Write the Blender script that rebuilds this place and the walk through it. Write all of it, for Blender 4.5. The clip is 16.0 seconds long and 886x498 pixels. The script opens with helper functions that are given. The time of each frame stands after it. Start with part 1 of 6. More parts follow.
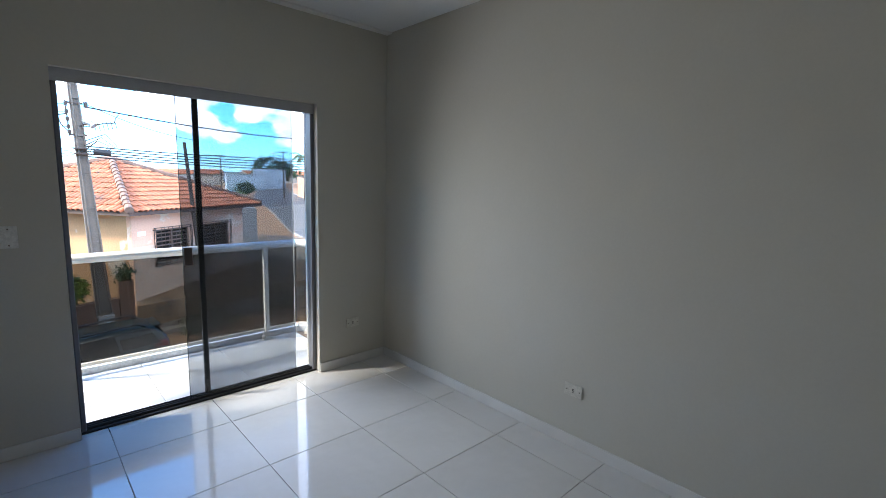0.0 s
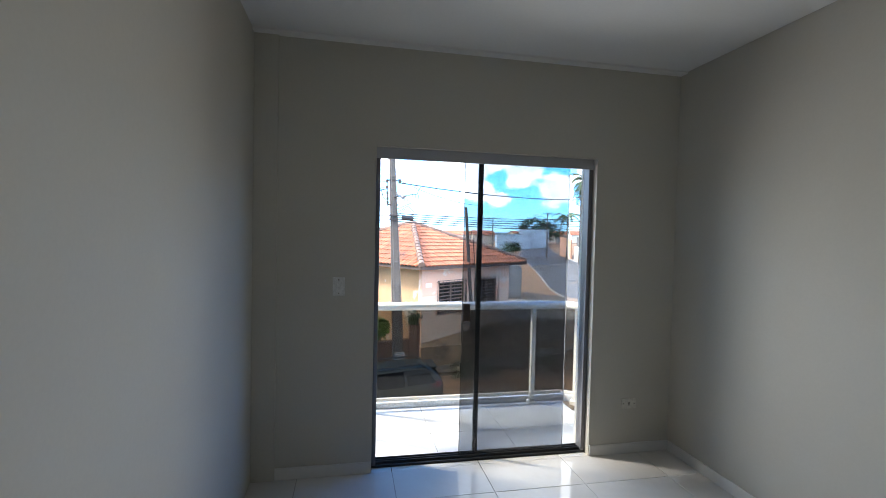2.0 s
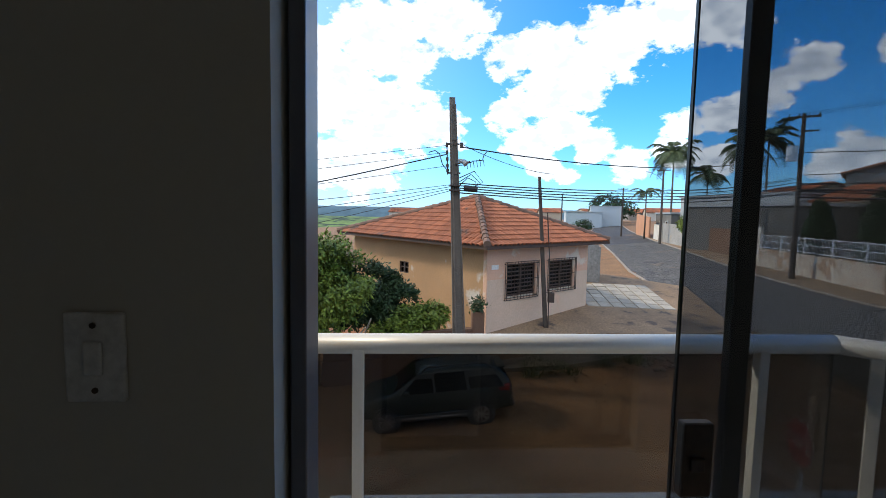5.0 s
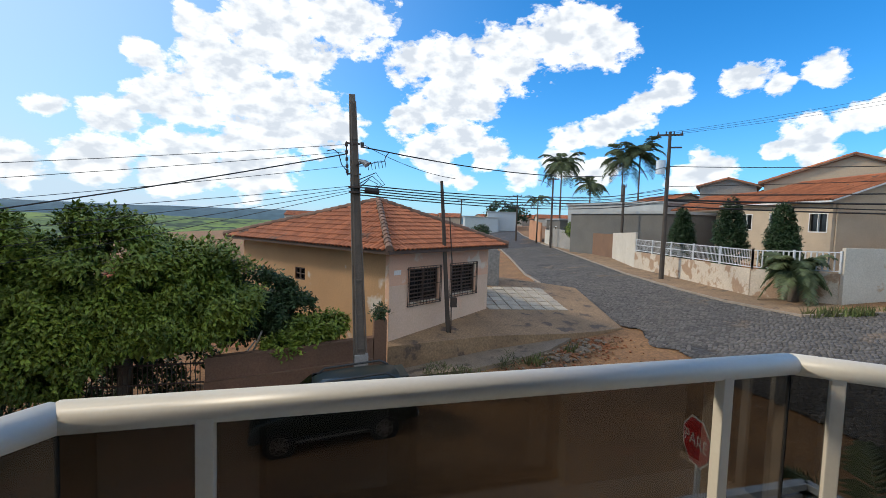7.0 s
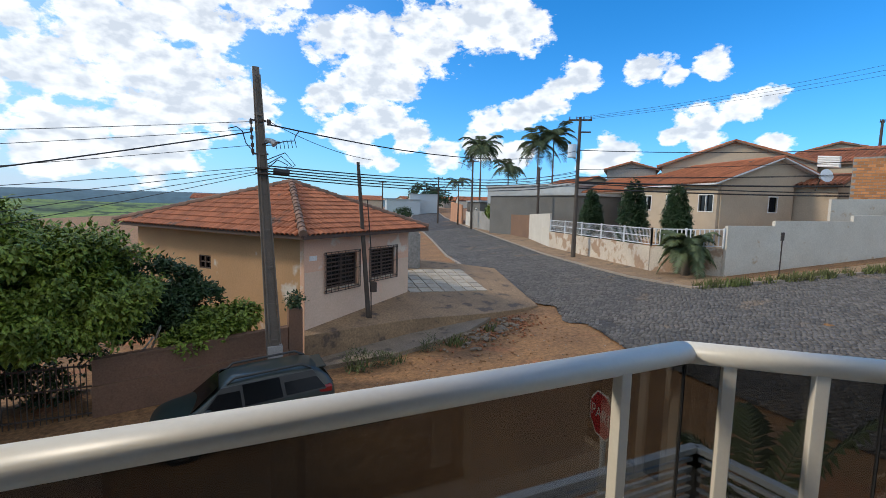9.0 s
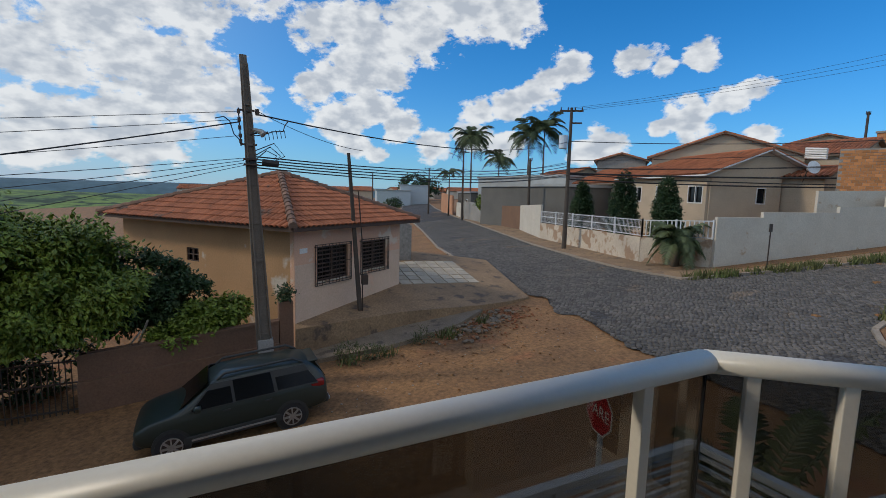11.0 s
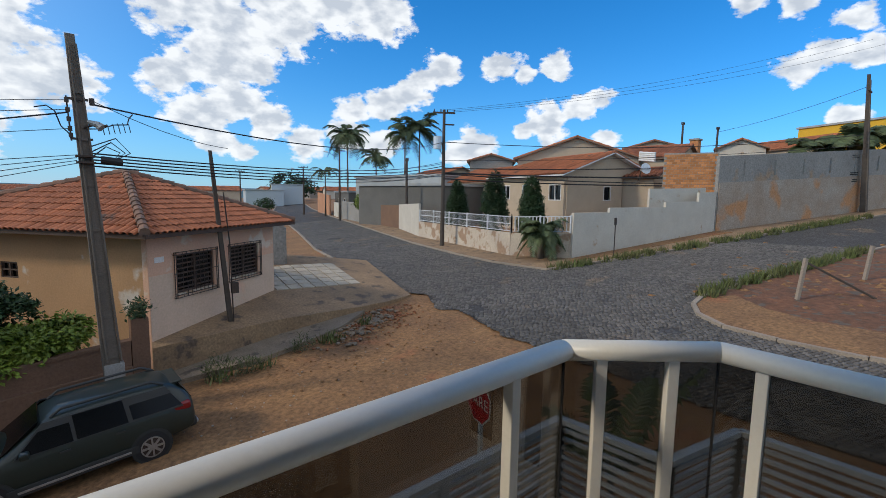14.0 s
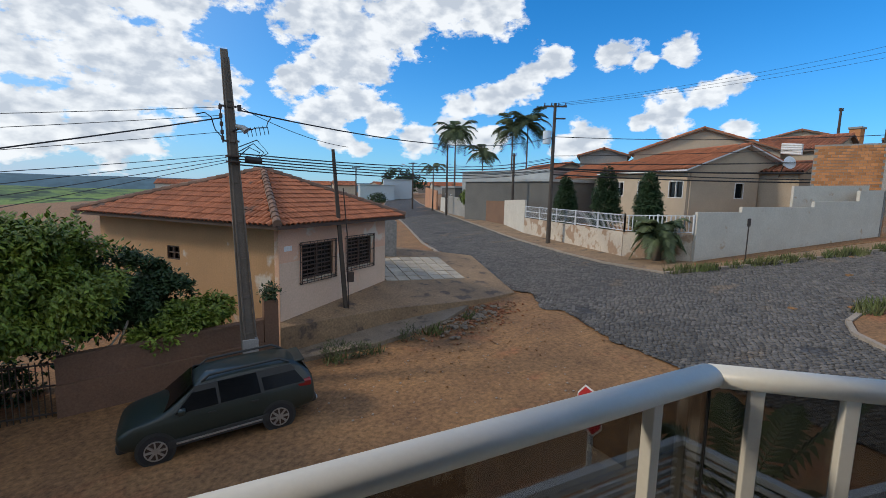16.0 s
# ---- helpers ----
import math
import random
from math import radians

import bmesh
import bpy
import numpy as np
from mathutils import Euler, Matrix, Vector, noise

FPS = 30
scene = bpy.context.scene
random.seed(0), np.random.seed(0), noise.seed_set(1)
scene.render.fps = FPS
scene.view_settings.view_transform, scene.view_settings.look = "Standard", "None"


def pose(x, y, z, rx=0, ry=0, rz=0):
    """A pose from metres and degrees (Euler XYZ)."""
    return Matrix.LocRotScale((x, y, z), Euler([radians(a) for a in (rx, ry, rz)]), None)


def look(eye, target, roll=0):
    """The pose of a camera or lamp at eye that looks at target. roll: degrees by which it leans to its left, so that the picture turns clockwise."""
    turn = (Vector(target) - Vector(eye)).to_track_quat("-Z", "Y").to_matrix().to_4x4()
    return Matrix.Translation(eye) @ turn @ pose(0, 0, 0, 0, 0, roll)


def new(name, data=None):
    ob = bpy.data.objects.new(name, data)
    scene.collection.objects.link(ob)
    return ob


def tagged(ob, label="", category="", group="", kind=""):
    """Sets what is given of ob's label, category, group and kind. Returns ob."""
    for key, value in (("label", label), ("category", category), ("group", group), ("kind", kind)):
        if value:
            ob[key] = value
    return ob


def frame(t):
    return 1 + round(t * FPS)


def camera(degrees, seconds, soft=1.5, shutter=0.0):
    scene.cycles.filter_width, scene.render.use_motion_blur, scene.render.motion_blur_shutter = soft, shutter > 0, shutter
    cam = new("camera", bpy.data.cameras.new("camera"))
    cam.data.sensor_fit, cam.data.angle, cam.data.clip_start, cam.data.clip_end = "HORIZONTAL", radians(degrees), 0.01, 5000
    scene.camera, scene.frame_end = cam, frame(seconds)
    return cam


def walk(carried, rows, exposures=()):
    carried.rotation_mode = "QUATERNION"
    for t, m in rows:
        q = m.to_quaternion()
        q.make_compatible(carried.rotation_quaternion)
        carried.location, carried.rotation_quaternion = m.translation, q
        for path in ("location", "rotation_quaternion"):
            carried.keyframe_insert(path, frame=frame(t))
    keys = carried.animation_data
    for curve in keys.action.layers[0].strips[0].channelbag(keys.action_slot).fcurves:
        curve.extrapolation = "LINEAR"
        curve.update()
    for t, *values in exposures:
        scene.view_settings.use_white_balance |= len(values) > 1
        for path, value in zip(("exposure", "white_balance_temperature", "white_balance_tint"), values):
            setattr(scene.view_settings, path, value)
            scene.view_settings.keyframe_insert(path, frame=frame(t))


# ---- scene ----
cam = camera(87.7, 16.0, soft=0.7)

PATH = [
    (0, (-0.217, -3.328, 1.544), (1.134, -1.882, 1.256), 1.6),
    (0.5, (-0.239, -3.32, 1.563), (0.798, -1.618, 1.396), 1.6),
    (1, (-0.258, -3.288, 1.56), (0.56, -1.466, 1.446), 1.6),
    (1.5, (-0.267, -3.203, 1.553), (0.341, -1.299, 1.48), 1.5),
    (2, (-0.182, -3.037, 1.537), (0.211, -1.077, 1.476), 1.3),
    (2.5, (0.035, -2.828, 1.54), (0.238, -0.84, 1.475), 1.0),
    (3, (0.097, -2.469, 1.487), (0.226, -0.476, 1.375), 1.0),
    (3.5, (0.12, -2.0, 1.507), (0.228, -0.009, 1.355), 1.0),
    (3.7, (0.156, -1.797, 1.485), (0.262, 0.193, 1.318), 0.9),
    (5.8, (0.148, -0.26, 1.381), (0.298, 1.729, 1.227), 2.0),
    (6, (0.138, -0.209, 1.378), (0.345, 1.774, 1.225), 2.0),
    (6.5, (0.176, -0.25, 1.381), (0.554, 1.709, 1.24), 1.9),
    (7, (0.192, -0.196, 1.372), (0.73, 1.726, 1.241), 1.8),
    (7.5, (0.314, -0.161, 1.351), (0.954, 1.727, 1.201), 1.5),
    (8, (0.368, -0.179, 1.357), (1.131, 1.662, 1.184), 1.4),
    (8.5, (0.399, -0.11, 1.373), (1.237, 1.695, 1.182), 1.4),
    (10.8, (0.402, 0.11, 1.41), (1.263, 1.902, 1.196), 1.6),
    (11, (0.399, 0.102, 1.415), (1.284, 1.88, 1.179), 1.5),
    (11.5, (0.398, 0.096, 1.433), (1.336, 1.821, 1.052), 1.5),
    (12, (0.422, 0.089, 1.435), (1.455, 1.755, 1.035), 1.3),
    (12.5, (0.43, 0.081, 1.444), (1.594, 1.655, 1.036), 1.2),
    (13, (0.422, 0.073, 1.452), (1.708, 1.591, 1.246), 1.0),
    (13.5, (0.418, 0.086, 1.444), (1.72, 1.59, 1.236), 1.0),
    (14, (0.411, 0.088, 1.447), (1.723, 1.58, 1.218), 1.0),
    (14.5, (0.41, 0.098, 1.473), (1.716, 1.593, 1.23), 1.0),
    (15, (0.402, 0.12, 1.488), (1.671, 1.646, 1.24), 1.1),
    (15.5, (0.387, 0.173, 1.477), (1.593, 1.748, 1.224), 1.2),
    (16, (0.343, 0.161, 1.485), (1.289, 1.904, 1.227), 1.4),
]

# exposure follows the clip: bright indoors, darker once the lens looks out
walk(cam, [(t, look(eye, target, roll)) for t, eye, target, roll in PATH],
     [(0.0, 2.05, 5950, 10), (1.5, 2.0, 6000, 10), (2.6, 2.1, 6250, 10), (3.7, 2.1, 6400, 10), (5.6, -0.8, 6650, 10), (6.5, -0.85, 6650, 10), (7.0, -0.5, 6900, 10), (7.5, -0.1, 7100, 10), (8.0, -0.28, 7000, 10), (8.6, -0.5, 6800, 10), (9.8, -0.6, 6500, 10),
      (10.8, -1.12, 6650, 10), (12.5, -1.08, 6650, 10), (13.2, -0.8, 6650, 10), (16.0, -0.85, 6600, 10)])

# ---- world and sun ----
SUN_AZ, SUN_EL = -64.0, 34.0     # degrees from +y towards +x, above the horizon


def way(az, el):
    a, e = radians(az), radians(el)
    return Vector((math.sin(a) * math.cos(e), math.cos(a) * math.cos(e), math.sin(e)))


# cumulus, cloud by cloud: azimuth, elevation, angular radius in degrees
BANK_NORTH = [(11.9, 18.1, 3.8), (16.7, 17.3, 5.1), (22.6, 18.8, 5.4), (28.9, 20.6, 4.6), (33.5, 20.3, 3.8), (15.5, 13.5, 4.4), (11.1, 11.6, 2.9), (17.7, 10.0, 4.1), (20.6, 7.8, 3.1), (13.7, 8.1, 3.7), (18.9, 13.1, 2.9), (33.0, 20.4, 3.0)]      # towering bank over the road
BANK_WEST = [(-4.6, 19.4, 7.2), (3.4, 21.7, 5.4), (-12.3, 19.2, 2.6), (-9.7, 15.4, 5.7), (-14.6, 11.3, 4.8), (-19.9, 9.2, 2.9), (-4.4, 11.5, 7.1), (-21.5, 4.8, 4.0), (-17.0, 15.4, 2.0), (1.0, 9.9, 4.7), (-13.4, 5.4, 5.7), (-7.0, 5.5, 5.9), (-24.7, 9.5, 1.6), (-27.2, 4.0, 3.2)]      # cumulus field to the west
PUFFS_LOW = [(18.1, 4.4, 1.6), (15.3, 5.4, 2.3), (25.0, 6.0, 2.6), (29.6, 7.0, 2.6), (33.6, 5.9, 2.3), (30.2, 10.0, 2.5), (33.6, 10.5, 2.6), (37.0, 11.6, 2.7), (41.0, 14.5, 2.8), (38.6, 13.6, 2.3)]      # small clouds low over the road
PUFFS_EAST = [(48.1, 15.1, 2.4), (50.7, 14.1, 1.5), (54.3, 15.0, 2.1), (59.3, 11.3, 1.9), (57.0, 10.1, 2.4), (53.6, 8.6, 3.0), (50.7, 7.8, 1.6), (45.6, 6.1, 2.8), (42.9, 5.2, 2.0), (60.4, 6.7, 1.5)]      # small clouds over the houses
PUFFS_FAR_EAST = [(73.3, 19.3, 1.9), (77.7, 18.9, 2.2), (81.3, 16.2, 1.8), (77.9, 12.6, 2.3), (80.2, 13.6, 2.4), (82.5, 13.3, 2.0), (81.8, 7.8, 1.6)]      # clouds above the side street
# unseen clouds added out of view to brighten and whiten the ambient light
FILL_CLOUDS = [(100, 18, 8), (112, 40, 22), (150, 28, 28), (165, 62, 24), (195, 30, 28), (240, 28, 28), (255, 58, 22), (40, 76, 13), (-80, 24, 13), (-60, 14, 10)]
CLOUDS = BANK_NORTH + BANK_WEST + PUFFS_LOW + PUFFS_EAST + PUFFS_FAR_EAST + FILL_CLOUDS


def make_world():
    w = bpy.data.worlds.new("sky")
    scene.world = w
    w.use_nodes = True
    nt = w.node_tree
    nt.nodes.clear()
    N, L = nt.nodes.new, nt.links.new
    out, bg = N("ShaderNodeOutputWorld"), N("ShaderNodeBackground")
    sky = N("ShaderNodeTexSky")
    sky.sky_type, sky.sun_disc = "NISHITA", False
    sky.sun_elevation, sky.sun_rotation = radians(SUN_EL), radians(SUN_AZ)
    sky.altitude, sky.air_density, sky.dust_density, sky.ozone_density = 700, 1.0, 0.5, 2.0
    tc = N("ShaderNodeTexCoord")
    n1, n2 = N("ShaderNodeTexNoise"), N("ShaderNodeTexNoise")
    n1.inputs["Scale"].default_value, n1.inputs["Detail"].default_value, n1.inputs["Roughness"].default_value = 17.0, 13.0, 0.62
    n2.inputs["Scale"].default_value, n2.inputs["Detail"].default_value = 26.0, 9.0
    st = N("ShaderNodeMapping")
    st.inputs["Scale"].default_value = (1, 1, 1.7)
    L(tc.outputs["Generated"], st.inputs["Vector"])
    L(st.outputs["Vector"], n1.inputs["Vector"])
    L(st.outputs["Vector"], n2.inputs["Vector"])

    def m(op, a, b=None, clamp=False):
        n = N("ShaderNodeMath")
        n.operation, n.use_clamp = op, clamp
        for i, v in enumerate((a, b)):
            if v is None:
                continue
            if isinstance(v, (int, float)):
                n.inputs[i].default_value = v
            else:
                L(v, n.inputs[i])
        return n.outputs[0]
    total = None
    sq = N("ShaderNodeMapping")
    sq.inputs["Scale"].default_value = (1, 1, 1.35)
    L(tc.outputs["Generated"], sq.inputs["Vector"])
    for az, el, r in CLOUDS:
        d = N("ShaderNodeVectorMath")
        d.operation = "DISTANCE"
        L(sq.outputs["Vector"], d.inputs[0])
        v = way(az, el)
        d.inputs[1].default_value = (v.x, v.y, v.z * 1.35)
        one = m("SUBTRACT", 1.0, m("DIVIDE", d.outputs["Value"], radians(r) * 1.12))
        total = one if total is None else m("MAXIMUM", total, one)
    total = m("MAXIMUM", total, -0.9)
    ragged_edge = m("MULTIPLY", m("SUBTRACT", n1.outputs["Fac"], 0.5), 4.6)
    dens = m("ADD", m("SUBTRACT", m("MULTIPLY", total, 2.0), 0.28), ragged_edge)
    cover = m("MULTIPLY", m("ADD", dens, 0.06), 2.2, True)
    thick = m("MULTIPLY", m("SUBTRACT", m("ADD", m("MULTIPLY", total, 0.7), m("MULTIPLY", m("SUBTRACT", n2.outputs["Fac"], 0.47), 4.0)), 0.05), 1.0, True)
    tone = N("ShaderNodeMixRGB")
    tone.inputs["Color1"].default_value = (13.8, 14.5, 15.2, 1)
    tone.inputs["Color2"].default_value = (8.3, 9.3, 10.7, 1)
    L(thick, tone.inputs["Fac"])
    # haze whitens the sky low down and towards the sun
    sep = N("ShaderNodeSeparateXYZ")
    L(tc.outputs["Generated"], sep.inputs[0])
    low = m("POWER", m("SUBTRACT", 1.0, m("ABSOLUTE", sep.outputs["Z"]), True), 9.0)
    dot = N("ShaderNodeVectorMath")
    dot.operation = "DOT_PRODUCT"
    L(tc.outputs["Generated"], dot.inputs[0])
    dot.inputs[1].default_value = way(-40, 22)
    near = m("POWER", m("MAXIMUM", dot.outputs["Value"], 0.0), 5.0)
    haze = N("ShaderNodeMixRGB")
    haze.inputs["Color2"].default_value = (7.0, 9.4, 11.8, 1)
    sat = N("ShaderNodeMixRGB")
    sat.blend_type = "MULTIPLY"
    sat.inputs["Fac"].default_value = 1.0
    sat.inputs["Color2"].default_value = (0.20, 1.60, 2.75, 1)
    L(sky.outputs[0], sat.inputs["Color1"])
    L(m("ADD", m("MULTIPLY", low, 0.75), m("MULTIPLY", near, 0.8), True), haze.inputs["Fac"])
    L(sat.outputs[0], haze.inputs["Color1"])
    mix = N("ShaderNodeMixRGB")
    L(m("MULTIPLY", cover, 0.97), mix.inputs["Fac"])
    L(haze.outputs[0], mix.inputs["Color1"])
    L(tone.outputs[0], mix.inputs["Color2"])
    L(mix.outputs[0], bg.inputs["Color"])
    bg.inputs["Strength"].default_value = 0.12
    L(bg.outputs[0], out.inputs["Surface"])


make_world()
sun = new("sun", bpy.data.lights.new("sun", "SUN"))
sun.data.energy, sun.data.angle, sun.data.color = 3.3, radians(8), (1.0, 0.89, 0.72)
sun.matrix_basis = look(way(SUN_AZ, SUN_EL) * 60, (0, 0, 0))

# added fill lamp in the door opening, stands in for skylight entering the room
door_fill = new("door_fill", bpy.data.lights.new("door_fill", "AREA"))
door_fill.data.shape, door_fill.data.size, door_fill.data.size_y = "RECTANGLE", 0.85, 1.9
door_fill.data.spread = radians(128)
door_fill.data.energy, door_fill.data.color = 4.6, (1.0, 0.98, 0.93)
door_fill.matrix_basis = look((1.0, 0.018, 1.05), (1.0, -2.0, 1.02))

# ---- materials ----
MATS = {}


def mat(name, c1, c2=None, rough=0.8, metal=0.0, scale=2.0, fine=45.0, bump=0.15, spread=0.5, island=0.0, each=0.0, coat=0.0, spots=None, grain=0.2):
    """Two-tone surface with large patches, fine grain and relief. island / each: variation piece by piece."""
    if name in MATS:
        return MATS[name]
    c2 = c2 or tuple(v * 0.82 for v in c1)
    ma = bpy.data.materials.new(name)
    ma.use_nodes = True
    nt = ma.node_tree
    N, L = nt.nodes.new, nt.links.new
    b = nt.nodes["Principled BSDF"]
    b.inputs["Roughness"].default_value, b.inputs["Metallic"].default_value = rough, metal
    b.inputs["Coat Weight"].default_value = coat
    tc = N("ShaderNodeTexCoord")
    big, small = N("ShaderNodeTexNoise"), N("ShaderNodeTexNoise")
    big.inputs["Scale"].default_value, big.inputs["Detail"].default_value, big.inputs["Roughness"].default_value = scale, 6, 0.6
    small.inputs["Scale"].default_value, small.inputs["Detail"].default_value, small.inputs["Roughness"].default_value = fine, 7, 0.65
    L(tc.outputs["Object"], big.inputs["Vector"])
    L(tc.outputs["Object"], small.inputs["Vector"])
    ramp = N("ShaderNodeMapRange")
    ramp.inputs["From Min"].default_value, ramp.inputs["From Max"].default_value = 0.5 - spread / 2, 0.5 + spread / 2
    L(big.outputs["Fac"], ramp.inputs["Value"])
    mix = N("ShaderNodeMixRGB")
    mix.inputs["Color1"].default_value, mix.inputs["Color2"].default_value = (*c1, 1), (*c2, 1)
    L(ramp.outputs["Result"], mix.inputs["Fac"])
    last = mix.outputs[0]
    if spots:
        colour, sc, lo = spots
        sn = N("ShaderNodeTexNoise")
        sn.inputs["Scale"].default_value, sn.inputs["Detail"].default_value = sc, 9
        L(tc.outputs["Object"], sn.inputs["Vector"])
        mr = N("ShaderNodeMapRange")
        mr.inputs["From Min"].default_value, mr.inputs["From Max"].default_value = lo, lo + 0.06
        L(sn.outputs["Fac"], mr.inputs["Value"])
        sm = N("ShaderNodeMixRGB")
        sm.inputs["Color2"].default_value = (*colour, 1)
        L(mr.outputs["Result"], sm.inputs["Fac"])
        L(last, sm.inputs["Color1"])
        last = sm.outputs[0]
    hsv = N("ShaderNodeHueSaturation")
    L(last, hsv.inputs["Color"])
    val = N("ShaderNodeMapRange")
    val.inputs["From Min"].default_value, val.inputs["From Max"].default_value = 0.3, 0.7
    val.inputs["To Min"].default_value, val.inputs["To Max"].default_value = 1 - grain, 1 + grain
    L(small.outputs["Fac"], val.inputs["Value"])
    v = val.outputs["Result"]
    for amount, node, socket in ((each, "ShaderNodeObjectInfo", "Random"), (island, "ShaderNodeNewGeometry", "Random Per Island")):
        if amount:
            r = N(node)
            mr = N("ShaderNodeMapRange")
            mr.inputs["To Min"].default_value, mr.inputs["To Max"].default_value = 1 - amount, 1 + amount
            L(r.outputs[socket], mr.inputs["Value"])
            mu = N("ShaderNodeMath")
            mu.operation = "MULTIPLY"
            L(v, mu.inputs[0])
            L(mr.outputs["Result"], mu.inputs[1])
            v = mu.outputs[0]
    L(v, hsv.inputs["Value"])
    L(hsv.outputs["Color"], b.inputs["Base Color"])
    if bump:
        bp = N("ShaderNodeBump")
        bp.inputs["Strength"].default_value, bp.inputs["Distance"].default_value = bump, 0.02
        L(small.outputs["Fac"], bp.inputs["Height"])
        L(bp.outputs["Normal"], b.inputs["Normal"])
    MATS[name] = ma
    return ma


def glass(name, tint, gloss=0.03):
    ma = bpy.data.materials.new(name)
    ma.use_nodes = True
    nt = ma.node_tree
    nt.nodes.clear()
    N, L = nt.nodes.new, nt.links.new
    out, tr, gl, mx, lw, fr = (N(k) for k in ("ShaderNodeOutputMaterial", "ShaderNodeBsdfTransparent", "ShaderNodeBsdfGlossy", "ShaderNodeMixShader", "ShaderNodeLayerWeight", "ShaderNodeMapRange"))
    tr.inputs["Color"].default_value = (*tint, 1)
    gl.inputs["Roughness"].default_value = gloss
    lw.inputs["Blend"].default_value = 0.18
    fr.inputs["To Min"].default_value, fr.inputs["To Max"].default_value = 0.02, 0.32
    L(lw.outputs["Facing"], fr.inputs["Value"])
    L(fr.outputs[0], mx.inputs["Fac"])
    L(tr.outputs[0], mx.inputs[1])
    L(gl.outputs[0], mx.inputs[2])
    L(mx.outputs[0], out.inputs["Surface"])
    return ma


def cobble():
    ma = mat("cobble_road", (0.055, 0.053, 0.053), (0.090, 0.084, 0.080), rough=0.8, scale=0.25, fine=30, bump=0, spots=((0.20, 0.14, 0.09), 0.30, 0.60))
    nt = ma.node_tree
    N, L = nt.nodes.new, nt.links.new
    tc, vo, ve = N("ShaderNodeTexCoord"), N("ShaderNodeTexVoronoi"), N("ShaderNodeTexVoronoi")
    vo.inputs["Scale"].default_value = ve.inputs["Scale"].default_value = 5.5
    ve.feature = "DISTANCE_TO_EDGE"
    L(tc.outputs["Object"], vo.inputs["Vector"])
    L(tc.outputs["Object"], ve.inputs["Vector"])
    bp = N("ShaderNodeBump")
    bp.inputs["Strength"].default_value, bp.inputs["Distance"].default_value = 0.55, 0.05
    mr = N("ShaderNodeMapRange")
    mr.inputs["From Max"].default_value = 0.18
    L(ve.outputs["Distance"], mr.inputs["Value"])
    L(mr.outputs["Result"], bp.inputs["Height"])
    b = nt.nodes["Principled BSDF"]
    L(bp.outputs["Normal"], b.inputs["Normal"])
    old = b.inputs["Base Color"].links[0].from_socket
    joint = N("ShaderNodeMixRGB")
    joint.inputs["Color1"].default_value = (0.045, 0.035, 0.028, 1)
    L(mr.outputs["Result"], joint.inputs["Fac"])
    bw = N("ShaderNodeRGBToBW")
    L(vo.outputs["Color"], bw.inputs[0])
    sc = N("ShaderNodeMapRange")
    sc.inputs["To Min"].default_value, sc.inputs["To Max"].default_value = 0.55, 1.5
    L(bw.outputs[0], sc.inputs["Value"])
    hs = N("ShaderNodeHueSaturation")
    L(sc.outputs["Result"], hs.inputs["Value"])
    L(old, hs.inputs["Color"])
    L(hs.outputs[0], joint.inputs["Color2"])
    L(joint.outputs[0], b.inputs["Base Color"])
    return ma


wall_paint = mat("wall_paint", (0.52, 0.50, 0.44), (0.47, 0.45, 0.395), rough=0.75, scale=0.7, fine=70, bump=0.015, grain=0.02)
ceiling_paint = mat("ceiling_paint", (0.72, 0.72, 0.70), (0.66, 0.66, 0.65), rough=0.8, scale=0.8, fine=50, bump=0.03, grain=0.02)
porcelain = mat("porcelain", (0.70, 0.69, 0.67), (0.60, 0.59, 0.575), rough=0.07, scale=1.6, fine=6, bump=0, grain=0.04, each=0.03, spots=((0.62, 0.60, 0.57), 2.2, 0.62))
balcony_tile = mat("balcony_tile", (0.74, 0.75, 0.75), (0.68, 0.69, 0.69), rough=0.3, scale=2, fine=15, bump=0.01, each=0.02, grain=0.03)
grout = mat("grout", (0.42, 0.41, 0.39), rough=0.9)
aluminium = mat("aluminium", (0.42, 0.43, 0.46), (0.36, 0.37, 0.40), rough=0.42, metal=0.55, scale=3, fine=90, bump=0.01, grain=0.04)
rail_white = mat("rail_white", (0.80, 0.76, 0.68), (0.74, 0.70, 0.62), rough=0.4, scale=5, fine=60, bump=0.004, grain=0.03)
rubber = mat("rubber", (0.02, 0.02, 0.022), rough=0.6)
plastic_white = mat("plastic_white", (0.68, 0.68, 0.66), rough=0.35, scale=8, bump=0.01)
roughcast = mat("roughcast", (0.66, 0.63, 0.61), (0.56, 0.54, 0.53), rough=0.9, scale=8, fine=55, bump=1.0, grain=0.12)
concrete = mat("concrete", (0.25, 0.195, 0.14), (0.15, 0.115, 0.085), rough=0.92, scale=1.4, fine=25, bump=0.4, grain=0.3, spots=((0.11, 0.085, 0.065), 2.0, 0.60))
pole_concrete = mat("pole_concrete", (0.18, 0.15, 0.125), (0.11, 0.09, 0.075), rough=0.92, scale=1.4, fine=30, bump=0.3)
steel = mat("fence_steel", (0.70, 0.75, 0.80), (0.60, 0.65, 0.70), rough=0.38, metal=0.25, scale=4, bump=0.02)
dirt = mat("dirt", (0.30, 0.158, 0.066), (0.175, 0.09, 0.042), rough=0.97, scale=0.6, fine=9, bump=1.0, spots=((0.27, 0.115, 0.05), 0.4, 0.58), grain=0.5)
red_soil = mat("red_soil", (0.21, 0.085, 0.04), (0.10, 0.052, 0.03), rough=0.97, scale=1.1, fine=5, bump=1.0, grain=0.35, spots=((0.11, 0.085, 0.065), 1.8, 0.55))
